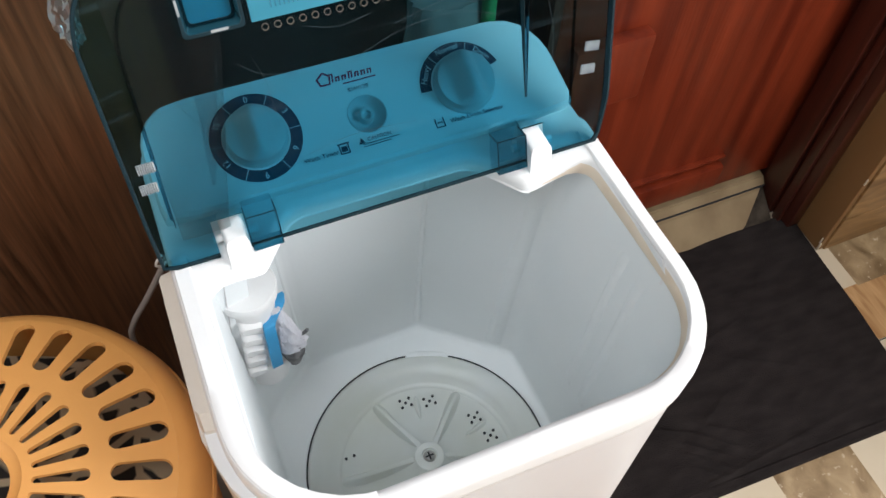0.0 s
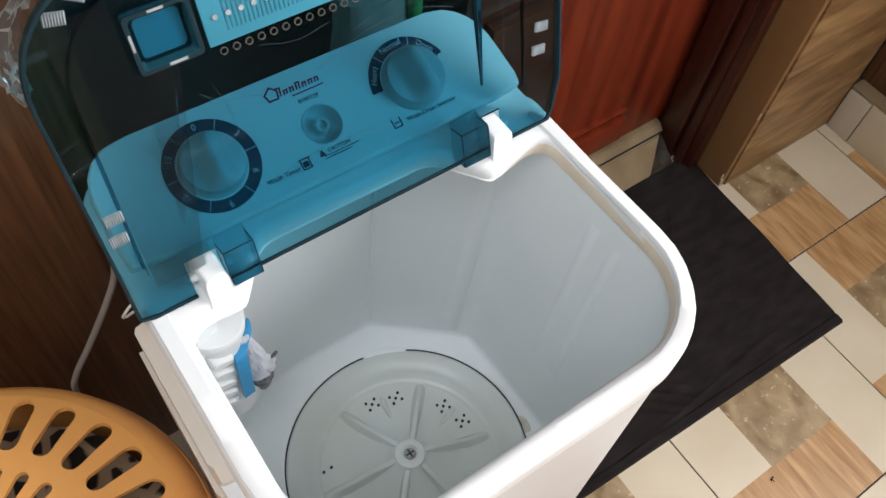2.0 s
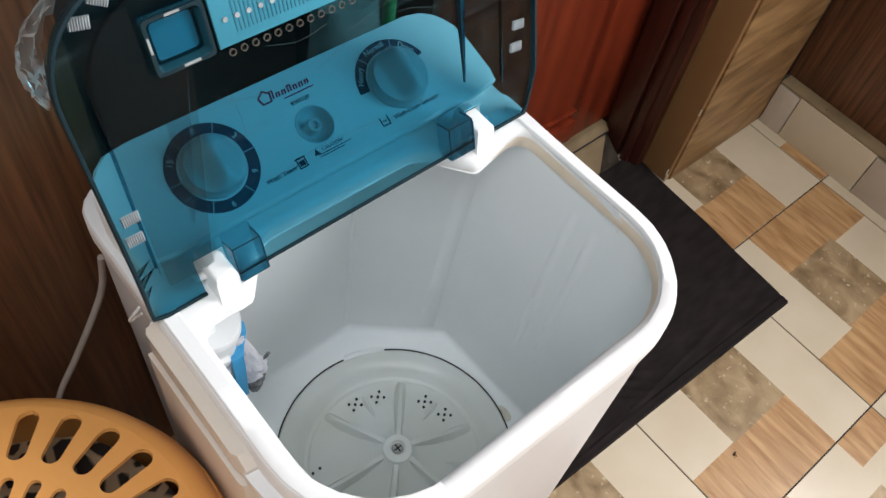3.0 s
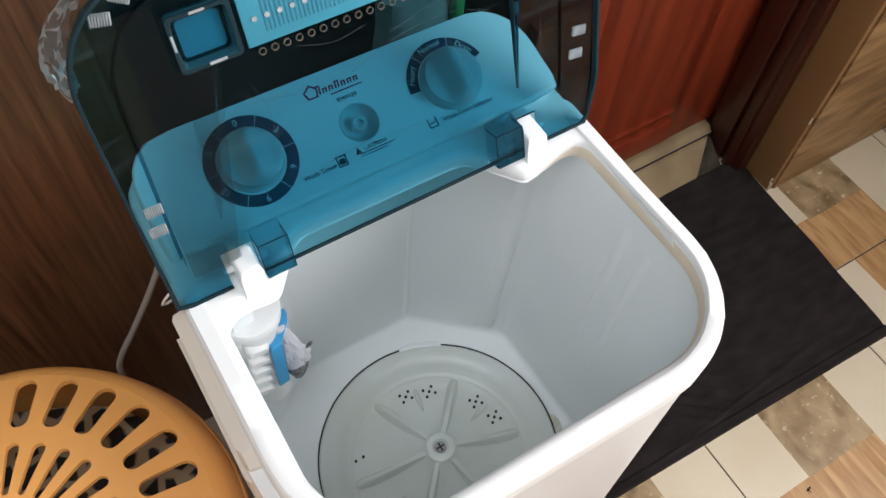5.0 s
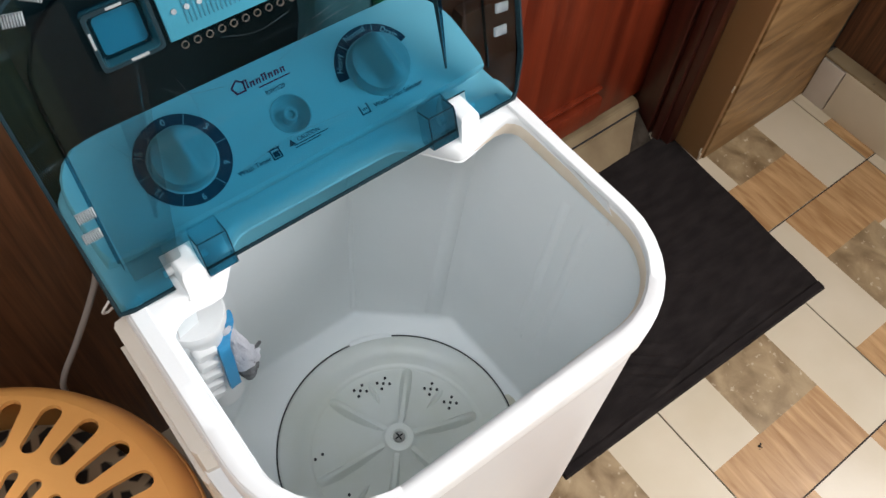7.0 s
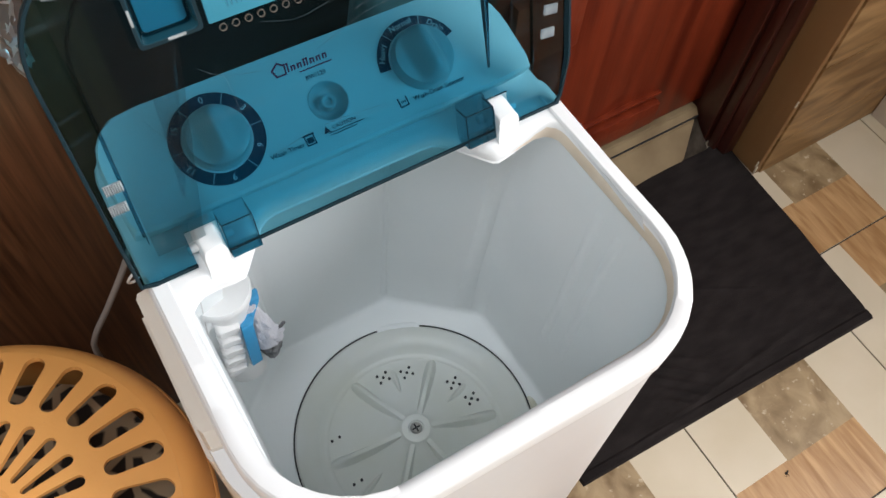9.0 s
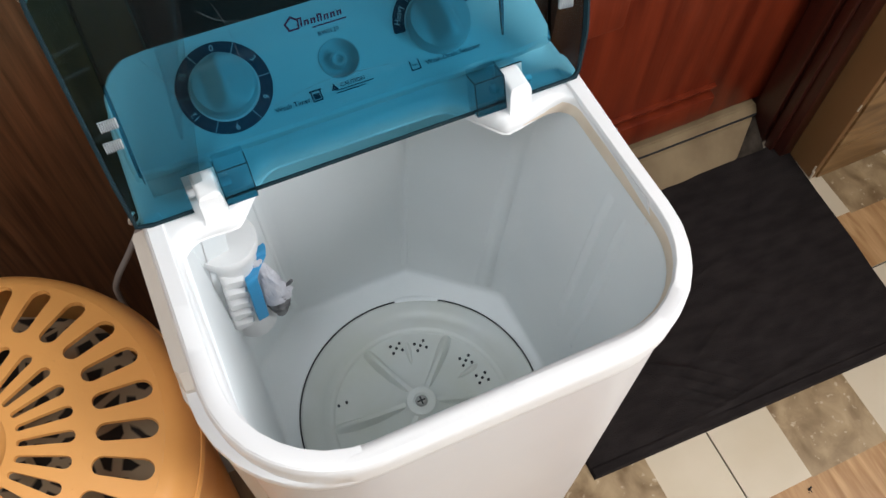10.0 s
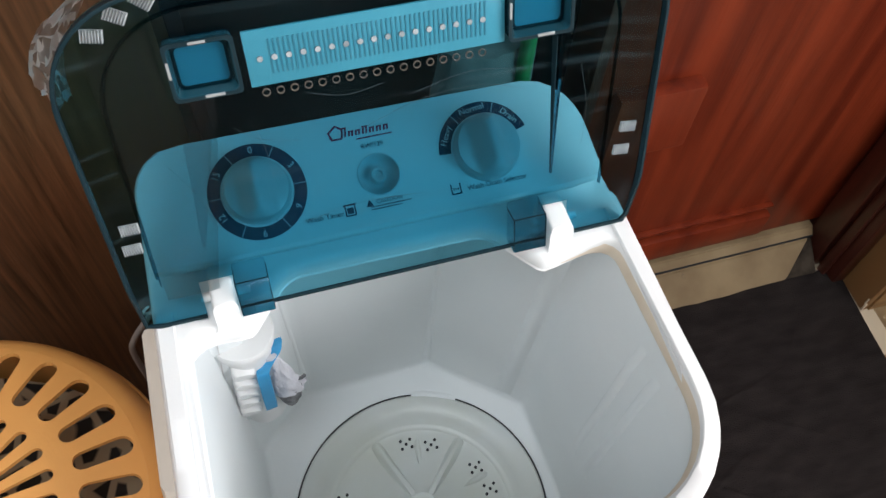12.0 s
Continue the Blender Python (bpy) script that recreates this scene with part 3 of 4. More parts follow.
def pul_height(r):
    pts = [(0.164, 0.2575), (0.150, 0.2570), (0.138, 0.2490), (0.128, 0.2400), (0.118, 0.2370), (0.09, 0.2400), (0.06, 0.2510)]
    for (r1, z1), (r0, z0) in zip(pts, pts[1:]):
        if r0 <= r <= r1:
            return z0 + (z1 - z0) * (r - r0) / (r1 - r0)
    return 0.2510


for hx, hy, cluster in ((0.0050, 0.1035, 5), (0.039, 0.0930, 5), (0.0905, 0.0445, 5), (0.1010, 0.0105, 5), (-0.098, 0.050, 2), (-0.100, -0.020, 2)):
    spots = [(0, 0), (0.007, 0.006), (-0.007, 0.006), (0.007, -0.006), (-0.007, -0.006)][:cluster] if cluster == 5 else [(0.006, 0.006), (-0.006, 0.006), (0.006, -0.006), (-0.006, -0.006)][:cluster]
    for dx, dy in spots:
        z = pul_height(math.hypot(hx + dx, hy + dy))
        part("drain_hole", disc(bmesh.new(), 0.0021, z - 0.002, z + 0.0022, 10, (hx + dx, hy + dy)), BLACK, pul)

# console with its sloping face
SLOPE = 0.46


def face_z(y):
    return 0.7735 + SLOPE * (y - 0.155)


CONS = [(-0.212, 0.142, 0.010), (0.204, 0.142, 0.010), (0.192, 0.231, 0.066), (-0.214, 0.233, 0.040)]
CC = (-0.006, 0.185)


def cring(d, dz, flat=None):
    return [(p.x, p.y, flat if flat is not None else max(face_z(p.y) + dz, 0.7415)) for p in swept(rounded([(x + math.copysign(d, x - CC[0]), y + math.copysign(d, y - CC[1]), r) for x, y, r in CONS], 12), CC, 120)]


bm = bmesh.new()
loft(bm, [[(x, y + 0.016 * max(0.0, 1 - (y - 0.136) / 0.02), z) for x, y, z in cring(0.006, 0, 0.735)], [(x, y + 0.003 * max(0.0, 1 - (y - 0.136) / 0.02), z) for x, y, z in cring(0.0062, -0.010)], cring(0.0055, -0.003), cring(0.0035, 0.0)])
ANG = math.degrees(math.atan(SLOPE))


def on_face(x, y, lift=0.0):
    return Matrix.Translation((x, y, face_z(y))) @ Matrix.Rotation(radians(ANG), 4, "X") @ Matrix.Translation((0, 0, lift))


DISH = on_face(-0.004, 0.180)
edge_loop = [e for e in bm.edges if e.is_boundary and min(v.co.z for v in e.verts) > 0.737]
hole = [bm.verts.new(DISH @ Vector((0.0190 * math.cos(2 * math.pi * k / 48), 0.0190 * math.sin(2 * math.pi * k / 48), 0))) for k in range(48)]
edge_loop += [bm.edges.new((hole[k - 1], hole[k])) for k in range(48)]
bmesh.ops.triangle_fill(bm, use_beauty=True, edges=edge_loop)
part("console", bm, PANEL, washer, "pale grey control panel")

def annulus(r0, r1, a0=0.0, a1=360.0, h=0.0006):
    bm = bmesh.new()
    n = max(8, int((a1 - a0) / 5))
    full = a1 - a0 >= 360
    ks = range(n if full else n + 1)
    angs = [radians(a0 + (a1 - a0) * k / n) for k in ks]
    loft(bm, [[(math.cos(a) * r, math.sin(a) * r, z) for a in angs] for r, z in ((r0, 0.0), (r0, h), (r1, h), (r1, 0.0))], closed=full)
    return bm


def lettering(name, text, size, mat, parent, at, align="CENTER"):
    cu = bpy.data.curves.new(name, "FONT")
    cu.body, cu.size, cu.align_x, cu.align_y, cu.extrude = text, size, align, "CENTER", 0.0002
    tmp = new("tmp_text", cu)
    bpy.context.view_layer.update()
    me = bpy.data.meshes.new_from_object(tmp.evaluated_get(bpy.context.evaluated_depsgraph_get()))
    bpy.data.objects.remove(tmp)
    me.name = name
    me.materials.clear()
    me.materials.append(mat)
    ob = new(name, me)
    ob.parent, ob.matrix_basis = parent, at
    return ob


def dial(x, y, r_knob, ring_r0, ring_r1, a0, a1, turn, words, ticks=()):
    d = new("dial")
    d.parent, d.matrix_basis = washer, on_face(x, y)
    part("scale_ring", annulus(ring_r0, ring_r1, a0, a1), NAVY, d, "navy printed scale")
    bm = bmesh.new()
    loops = [[(r * math.cos(2 * math.pi * k / 56), r * math.sin(2 * math.pi * k / 56), z) for k in range(56)] for r, z in ((r_knob + 0.002, 0.0), (r_knob + 0.002, 0.003), (r_knob + 0.0008, 0.0045), (r_knob, 0.006), (r_knob - 0.0008, 0.0125))]
    for q in (0.985, 0.96, 0.92, 0.86, 0.78, 0.68, 0.56, 0.44, 0.32, 0.2, 0.1, 0.03):
        lp = []
        for k in range(56):
            a = 2 * math.pi * k / 56
            px, py = r_knob * q * math.cos(a), r_knob * q * math.sin(a)
            ridge = 0.5 + 0.5 * math.cos(math.pi * min(1.0, abs(px) / (r_knob * 0.66)))
            lp.append((px, py, 0.0145 + 0.0190 * ridge * (1 - q ** 6) + 0.0022 * (1 - q ** 8)))
        loops.append(lp)
    loft(bm, loops, cap1=True)
    bmesh.ops.rotate(bm, verts=bm.verts, cent=(0, 0, 0), matrix=Matrix.Rotation(radians(turn), 3, "Z"))
    part("knob", bm, KNOB, d, "pale grey turning knob")
    rm = (ring_r0 + ring_r1) / 2
    for a in ticks:
        part("scale_tick", one_box(-0.0004, 0.0004, ring_r0, ring_r1, 0.0004, 0.0008), KNOB, d, at=Matrix.Rotation(radians(a - 90), 4, "Z"))
    for a, word, size in words:
        lettering("scale_text", word, size, WHITE, d, Matrix.Rotation(radians(a - 90), 4, "Z") @ Matrix.Translation((0, rm, 0.0007)))
    return d


dial(-0.114, 0.186, 0.0285, 0.0325, 0.0440, 0, 360, 0, [(88, "0", 0.0085), (28, "3", 0.0085), (-32, "6", 0.0085), (-92, "9", 0.0085), (-152, "12", 0.0085), (148, "15", 0.0085)], (0, 60, 120, 180, 240, 300))
dial(0.1005, 0.183, 0.030, 0.0335, 0.0450, 18, 178, 4, [(152, "Heavy", 0.0082), (97, "Normal", 0.0082), (42, "Drain", 0.0082)], (126, 68))

# push button in a round dish
dish = new("button_dish")
dish.parent, dish.matrix_basis = washer, DISH
bm = bmesh.new()
lathe(bm, [(0.0201, 0.0000), (0.0197, 0.0007), (0.0189, 0.0006), (0.0182, -0.0007), (0.0164, -0.0056), (0.0131, -0.0095), (0.0097, -0.0110), (0.0080, -0.0106), (0.0074, -0.0027), (0.0066, -0.0011), (0.0049, -0.0009), (0.0039, -0.0014), (0.0033, -0.0043), (0.0004, -0.0045)], 44)
part("button", bm, KNOB, dish, "round moulded push button")

lettering("timer_text", "Wash Timer", 0.0068, NAVY, washer, on_face(-0.0610, 0.1530, 0.0004))
lettering("selector_text", "Wash-Drain Selector", 0.0068, NAVY, washer, on_face(0.1030, 0.1520, 0.0004))
lettering("caution_text", "CAUTION", 0.0055, NAVY, washer, on_face(0.000, 0.157, 0.0004))
lettering("model_text", "RW/129", 0.0062, NAVY, washer, on_face(-0.004, 0.205, 0.0004))
for k, (x0, x1) in enumerate(((-0.019, 0.019), (-0.019, 0.010))):
    part("fine_print", one_box(x0, x1, -0.0004, 0.0004, 0.0, 0.0005), NAVY, washer, at=on_face(0.001, 0.1535 - 0.0022 * k))
bm = bmesh.new()
loft(bm, [[(0.0, 0.0035, z), (-0.0035, -0.003, z), (0.0035, -0.003, z)] for z in (0.0, 0.0005)], cap1=True)
part("warning_triangle", bm, NAVY, washer, at=on_face(-0.0185, 0.157))
# small tub symbols
for x, y in ((-0.037, 0.1545), (0.063, 0.1535)):
    bm = one_box(-0.0050, -0.0038, -0.004, 0.005, 0, 0.0005)
    box(bm, 0.0038, 0.0050, -0.004, 0.005, 0, 0.0005)
    box(bm, -0.0050, 0.0050, -0.0052, -0.0040, 0, 0.0005)
    if x < 0:
        box(bm, -0.0030, 0.0030, -0.003, 0.0025, 0, 0.0005)
        box(bm, -0.0060, 0.0060, 0.0045, 0.0060, 0, 0.0005)
    else:
        for k in range(3):
            box(bm, -0.0024 + 0.002 * k, -0.0014 + 0.002 * k, -0.001, 0.001, 0, 0.0005)
    part("tub_symbol", bm, NAVY, washer, at=on_face(x, y))
# maker's mark as plain shapes
bm = bmesh.new()
badge = ((-0.0085, 0.002), (0.0, 0.0085), (0.0065, 0.003), (0.0045, -0.006), (-0.006, -0.006))
loft(bm, [[(x * k, y * k, z) for x, y in badge] for k, z in ((1.0, 0.0), (1.0, 0.0005), (0.74, 0.0005), (0.74, 0.0))])
part("mark_badge", bm, RED, washer, at=on_face(-0.0335, 0.2200))
for k in range(7):
    h = (0.0090, 0.0050, 0.0050, 0.0072, 0.0050, 0.0050, 0.0050)[k]
    bm = bmesh.new()
    for x in (-0.0018, 0.0012):
        loft(bm, [[(x - 0.0008, 0, z), (x + 0.0008, 0, z), (x + 0.0008 + h * 0.2, h, z), (x - 0.0008 + h * 0.2, h, z)] for z in (0.0, 0.0005)], cap1=True)
    loft(bm, [[(-0.002, h - 0.0013, z), (0.0022, h - 0.0013, z), (0.0024, h, z), (-0.0018, h, z)] for z in (0.0, 0.00045)], cap1=True)
    part("mark_bar", bm, RED, washer, at=on_face(-0.0275 + 0.0066 * k, 0.2160))
part("mark_line", one_box(-0.016, 0.018, -0.0006, 0.0006, 0, 0.0004), RED, washer, at=on_face(-0.001, 0.2125))

# hinge blocks with pins
for x0, x1 in ((-0.1725, -0.1505), (0.1345, 0.1575)):
    bm = bmesh.new()
    loft(bm, [[(x0 - d, 0.082 - e, z), (x1 + d, 0.082 - e, z), (x1 + d, 0.128, z), (x0 - d, 0.128, z)] for z, d, e in ((0.739, 0.0015, 0.001), (0.743, 0.0, -0.003), (0.762, 0.0, -0.006), (0.7668, -0.0010, -0.0072), (0.7688, -0.0030, -0.0100), (0.7692, -0.0050, -0.0125))], cap1=True)
    part("hinge_block", bm, WHITE, washer)
    bm = bmesh.new()
    disc(bm, 0.0045, x0 - 0.009, x1 + 0.012, 14, bevel=0.001)
    bmesh.ops.rotate(bm, verts=bm.verts, cent=(0, 0, 0), matrix=Matrix.Rotation(radians(90), 3, "Y"))
    bmesh.ops.translate(bm, verts=bm.verts, vec=(0, 0.112, 0.752))
    part("hinge_pin", bm, WHITE, washer)

# lid: bent teal shell, open and leaning back
LEAN = radians(18)
lid = new("lid")
tagged(lid, "transparent teal plastic lid")
lid.parent = washer
lid.matrix_basis = Matrix.Translation((-0.002, 0.106, 0.746)) @ Matrix.Rotation(radians(90) - LEAN, 4, "X")
# in the lid's own axes x runs along the hinge, y up the lid and z to its inner side, towards the tub
LOUT = [(-0.228, -0.003, 0.004), (0.219, -0.003, 0.004), (0.2275, 0.292, 0.076), (-0.229, 0.292, 0.076)]
LIN = [(-0.205, 0.024, 0.006), (0.187, 0.024, 0.006), (0.197, 0.268, 0.07), (-0.197, 0.268, 0.07)]
LC = (0.0, 0.14)


def lring(outline, z, d=0.0):
    return [(p.x, p.y, z * (0.42 + 0.58 * min(1.0, max(0.0, p.y - 0.004) / 0.05))) for p in swept(rounded([(x + (d if x > 0 else -d), y + (d if y > 0.14 else -d), max(r + d, 0.002)) for x, y, r in outline], 10), LC, 160)]


bm = bmesh.new()
loft(bm, [lring(LOUT, 0.020), lring(LOUT, 0.012), lring(LIN, 0.001, 0.004), lring(LIN, 0.0)], cap1=True)


def notch(b):
    """Leaves room for the hinge blocks in the lid's lower edge."""
    for x in (-0.1770, -0.1475, 0.1320, 0.1610):
        bmesh.ops.bisect_plane(b, geom=list(b.verts) + list(b.edges) + list(b.faces), plane_co=(x, 0, 0), plane_no=(1, 0, 0))
    bmesh.ops.bisect_plane(b, geom=list(b.verts) + list(b.edges) + list(b.faces), plane_co=(0, 0.030, 0), plane_no=(0, 1, 0))
    gone = [f for f in b.faces if f.calc_center_median().y < 0.030 and (-0.1770 < f.calc_center_median().x < -0.1475 or 0.1320 < f.calc_center_median().x < 0.1610)]
    bmesh.ops.delete(b, geom=gone, context="FACES")
    return b


shell = part("shell", notch(bm), TEAL, lid, smooth=False)
so = shell.modifiers.new("wall", "SOLIDIFY")
so.thickness, so.offset = 0.0022, 0
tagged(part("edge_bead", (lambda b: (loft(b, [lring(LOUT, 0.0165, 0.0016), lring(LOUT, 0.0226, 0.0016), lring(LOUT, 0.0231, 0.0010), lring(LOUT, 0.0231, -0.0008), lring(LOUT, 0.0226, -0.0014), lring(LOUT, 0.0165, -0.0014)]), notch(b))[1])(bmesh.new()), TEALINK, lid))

bm = bmesh.new()
loft(bm, [[q for q in lring(LIN, z, d)] for z, d in ((0.0015, 0.0045), (0.0034, 0.0035), (0.0034, 0.0022), (0.0012, 0.0012))])
bmesh.ops.delete(bm, geom=[v for v in bm.verts if v.co.y < 0.034], context="VERTS")
part("inner_bead", bm, TEALDARK, lid)

# grip strip and the two pockets beside it, near the free edge
part("grip_strip", one_box(-0.098, 0.098, 0.203, 0.247, 0.001, 0.004, 0.0012), STRIP, lid, "teal perforated grip strip")
for k in range(17):
    x = -0.088 + 0.0105 * k
    part("dimple", disc(bmesh.new(), 0.0022, 0.0038, 0.0053, 12, (x, 0.225)), GLINT, lid)
    bm = bmesh.new()
    lathe(bm, [(0.0030, 0.001), (0.0030, 0.0030), (0.0026, 0.0030), (0.0026, 0.001)], 16, (x, 0.1965, 0))
    part("ring_hole", bm, EYELET, lid)
for k in range(46):
    x = -0.080 + 0.0036 * k
    part("comb_tooth", one_box(x - 0.0006, x + 0.0006, 0.212, 0.239, 0.0035, 0.0046), COMB, lid)
for x0, x1 in ((-0.152, -0.104), (0.100, 0.152)):
    pocket = new("pocket")
    pocket.parent = lid
    bm = bmesh.new()
    def frame_loop(d, z):
        return [(p.x, p.y, z) for p in rounded([(x0 + d, 0.205 + d, 0.004), (x1 - d, 0.205 + d, 0.004), (x1 - d, 0.249 - d, 0.004), (x0 + d, 0.249 - d, 0.004)], 4)]
    loft(bm, [frame_loop(0, -0.002), frame_loop(0, 0.009), frame_loop(0.0025, 0.009), frame_loop(0.005, -0.002)])
    part("pocket_wall", bm, POCKET, pocket)
    part("pocket_floor", one_box(x0 + 0.006, x1 - 0.006, 0.211, 0.243, -0.0022, -0.0002), STRIP, pocket)
    bm = bmesh.new()
    loft(bm, [frame_loop(d, z) for d, z in ((-0.0008, 0.0086), (-0.0008, 0.0098), (0.0018, 0.0098), (0.0018, 0.0086))])
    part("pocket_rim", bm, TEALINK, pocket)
    # dark line round the pocket floor paints the shade of its crease
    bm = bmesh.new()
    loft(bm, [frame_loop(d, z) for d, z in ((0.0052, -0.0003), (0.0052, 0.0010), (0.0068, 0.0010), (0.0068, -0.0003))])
    part("pocket_shade_line", bm, TEALINK, pocket)
    # bright slivers painted where the pocket rim catches the light
    for gx, gy, w, h in (((x0 + x1) / 2, 0.2480, 0.012, 0.0022), ((x0 + x1) / 2 + 0.004, 0.2062, 0.014, 0.0022), (x0 + 0.0008, 0.230, 0.0020, 0.013)):
        part("pocket_glint", one_box(gx - w / 2, gx + w / 2, gy - h / 2, gy + h / 2, 0.008, 0.0101, 0.0003), GLINTPAINT, pocket)
# tapering stiffening fins
for name, stations, mat, ink in (("fin", ((0.067, -0.165, -0.162, 0.001), (0.12, -0.160, -0.147, 0.004), (0.203, -0.154, -0.125, 0.007)), TEALPALE, None),
                                 ("fin", ((0.065, 0.142, 0.144, 0.001), (0.13, 0.1406, 0.1454, 0.006), (0.203, 0.139, 0.147, 0.011)), TEALDARK, TEALINK)):
    bm = bmesh.new()
    loft(bm, [[(a, v, 0.0), (a * 0.85 + c * 0.15, v, h), (a * 0.15 + c * 0.85, v, h), (c, v, 0.0)] for v, a, c, h in stations], closed=False, cap0=True, cap1=True)
    part(name, bm, mat, lid)
    if ink is None:
        continue
    bm = bmesh.new()
    loft(bm, [[(e - 0.0003, v, 0.0), (e - 0.0003, v, h), (e + 0.0003, v, h), (e + 0.0003, v, 0.0)] for v, e, h in ((v, c if a < 0 else a, h) for v, a, c, h in stations)], cap0=True, cap1=True)
    part("fin_edge", bm, ink, lid)
# torn protective film still clinging to the inner face
bm, rows_ = bmesh.new(), []
for j in range(57):
    v = 0.022 + 0.240 * j / 56
    right = -0.160 + 0.036 * max(0.0, (v - 0.03) / 0.17) + 0.0008 * noise.noise(Vector((v * 90, 1, 4)))
    right = right if v < 0.204 else -0.157
    rows_.append([(-0.204 + (right + 0.204) * i / 16, v, 0.0062 + 0.0022 * noise.noise(Vector((i * 0.42, v * 16, 7))) + 0.0012 * noise.noise(Vector((i * 1.3, v * 60, 3)))) for i in range(17)])
loft(bm, rows_, closed=False)
part("protective_film", bm, FILM, lid, "wrinkled clear protective film")
# fine scratches on the inner face
for pts in (((-0.02, 0.150), (0.03, 0.166), (0.08, 0.168), (0.118, 0.156)), ((0.02, 0.172), (0.07, 0.182), (0.115, 0.176)), ((-0.105, 0.176), (-0.098, 0.150), (-0.096, 0.120)), ((-0.118, 0.172), (-0.100, 0.158), (-0.070, 0.150)),
            ((-0.060, 0.190), (-0.030, 0.182), (0.000, 0.186)), ((0.165, 0.170), (0.172, 0.130), (0.170, 0.090)), ((-0.172, 0.150), (-0.158, 0.120), (-0.150, 0.085)), ((-0.08, 0.070), (-0.03, 0.078), (0.03, 0.074))):
    part("scratch", tube(smooth_path([(x, v, 0.0016) for x, v in pts]), 0.00014, 5), SCRATCH, lid)
# hinge sockets
for x0, x1 in ((-0.147, -0.119), (0.1015, 0.1315)):
    bm = bmesh.new()
    loft(bm, [[(x0, v0, z), (x1, v0, z), (x1, v1, z), (x0, v1, z)] for z, v0, v1 in ((0.0, -0.002, 0.042), (0.020, -0.002, 0.036), (0.023, 0.0, 0.033))], cap1=True)
    part("hinge_socket", bm, TEALMID, lid)
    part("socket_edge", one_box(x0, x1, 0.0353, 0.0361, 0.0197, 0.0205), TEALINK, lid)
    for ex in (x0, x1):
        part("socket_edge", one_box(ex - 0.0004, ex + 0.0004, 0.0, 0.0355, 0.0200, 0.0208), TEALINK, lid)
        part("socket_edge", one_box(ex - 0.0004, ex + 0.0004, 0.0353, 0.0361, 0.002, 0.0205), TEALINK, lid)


def ribbed_tab(x, v, z, turn):
    bm = bmesh.new()
    top_line = [(-0.0075 + 0.00047 * k, 0.0030 if k % 4 in (1, 2) else 0.0010) for k in range(33)]
    section = [(-0.0075, 0.0)] + top_line + [(0.0075, 0.0)]
    loft(bm, [[(sx, sy, sz) for sx, sz in section] for sy in (-0.0045, 0.0045)], cap0=True, cap1=True)
    part("ribbed_tab", bm, GLINT, lid, at=Matrix.Translation((x, v, z)) @ Matrix.Rotation(radians(turn), 4, "Z"))


for x, v, turn in ((-0.2125, 0.1065, 0), (-0.2155, 0.0870, 0), (0.2085, 0.106, -8), (0.2040, 0.083, -6), (-0.192, 0.2655, -12), (-0.174, 0.2765, -30), (-0.155, 0.284, -40)):
    ribbed_tab(x, v, 0.0105, turn)


# ---- laundry basket ----
BX, BY = -0.461, 0.0165
basket = thing("laundry_basket", "orange plastic laundry basket with a slotted round lid", "basket", at=pose(BX, BY, 0.006))


def slotted(bm, n, r_in, r_out, s0, s1, half0, half1, zf):
    """A ring of n radial slots with round ends, from radius s0 (half width half0) to s1 (half width half1)."""
    def profile(r):
        t = (r - s0) / (s1 - s0)
        h = half0 + (half1 - half0) * t
        a, b = (r - s0) / half0, (s1 - r) / half1
        for q in (a, b):
            if q < 1:
                h *= math.sqrt(max(0.0, 1 - (1 - q) ** 2))
        return h
    radii = [r_in, s0] + [s0 + half0 * q for q in (0.07, 0.25, 0.55, 1.0)] + [s0 + (s1 - s0) * q for q in (0.35, 0.5, 0.65)] + [s1 - half1 * q for q in (1.0, 0.55, 0.25, 0.07)] + [s1, r_out]
    step = math.pi / n
    for k in range(n):
        mid = 2 * step * k
        rows = []
        for i, r in enumerate(radii):
            hw = (profile(r) if 1 < i < len(radii) - 2 else (half0 if i < 2 else half1) * (0.02 if i in (1, len(radii) - 2) else 0.3)) / r
            rows.append([bm.verts.new((r * math.cos(a), r * math.sin(a), zf(r))) for a in (mid - step, mid - min(hw, step * 0.93), mid + min(hw, step * 0.93), mid + step)])
        for i, (a, b) in enumerate(zip(rows, rows[1:])):
            for c in range(3):
                if c == 1 and 0 < i < len(rows) - 2:
                    continue
                bm.faces.new((a[c], a[c + 1], b[c + 1], b[c]))


def top_z(r):
    return 0.622 - 0.95 * max(0.0, r - 0.03) ** 2 - (0.0045 if r < 0.052 else 0.0)


bm = bmesh.new()
slotted(bm, 27, 0.052, 0.1195, 0.0605, 0.1115, 0.0030, 0.0066, top_z)
slotted(bm, 27, 0.1195, 0.188, 0.1285, 0.1830, 0.0086, 0.0108, top_z)
lathe(bm, [(0.188, top_z(0.188)), (0.1935, 0.5955), (0.1985, 0.5915), (0.2030, 0.585), (0.2070, 0.5755), (0.2105, 0.563), (0.2115, 0.551)], 108)
lathe(bm, [(0.039, 0.605), (0.040, 0.6165), (0.044, 0.6175), (0.048, 0.6182), (0.052, top_z(0.052))], 54)
bmesh.ops.remove_doubles(bm, verts=bm.verts, dist=0.0002)
top = part("slotted_lid", bm, ORANGE, basket)
so = top.modifiers.new("wall", "SOLIDIFY")
so.thickness, so.offset = 0.0055, -1
top.modifiers.new("crisp_edges", "EDGE_SPLIT").split_angle = radians(40)
bm = bmesh.new()
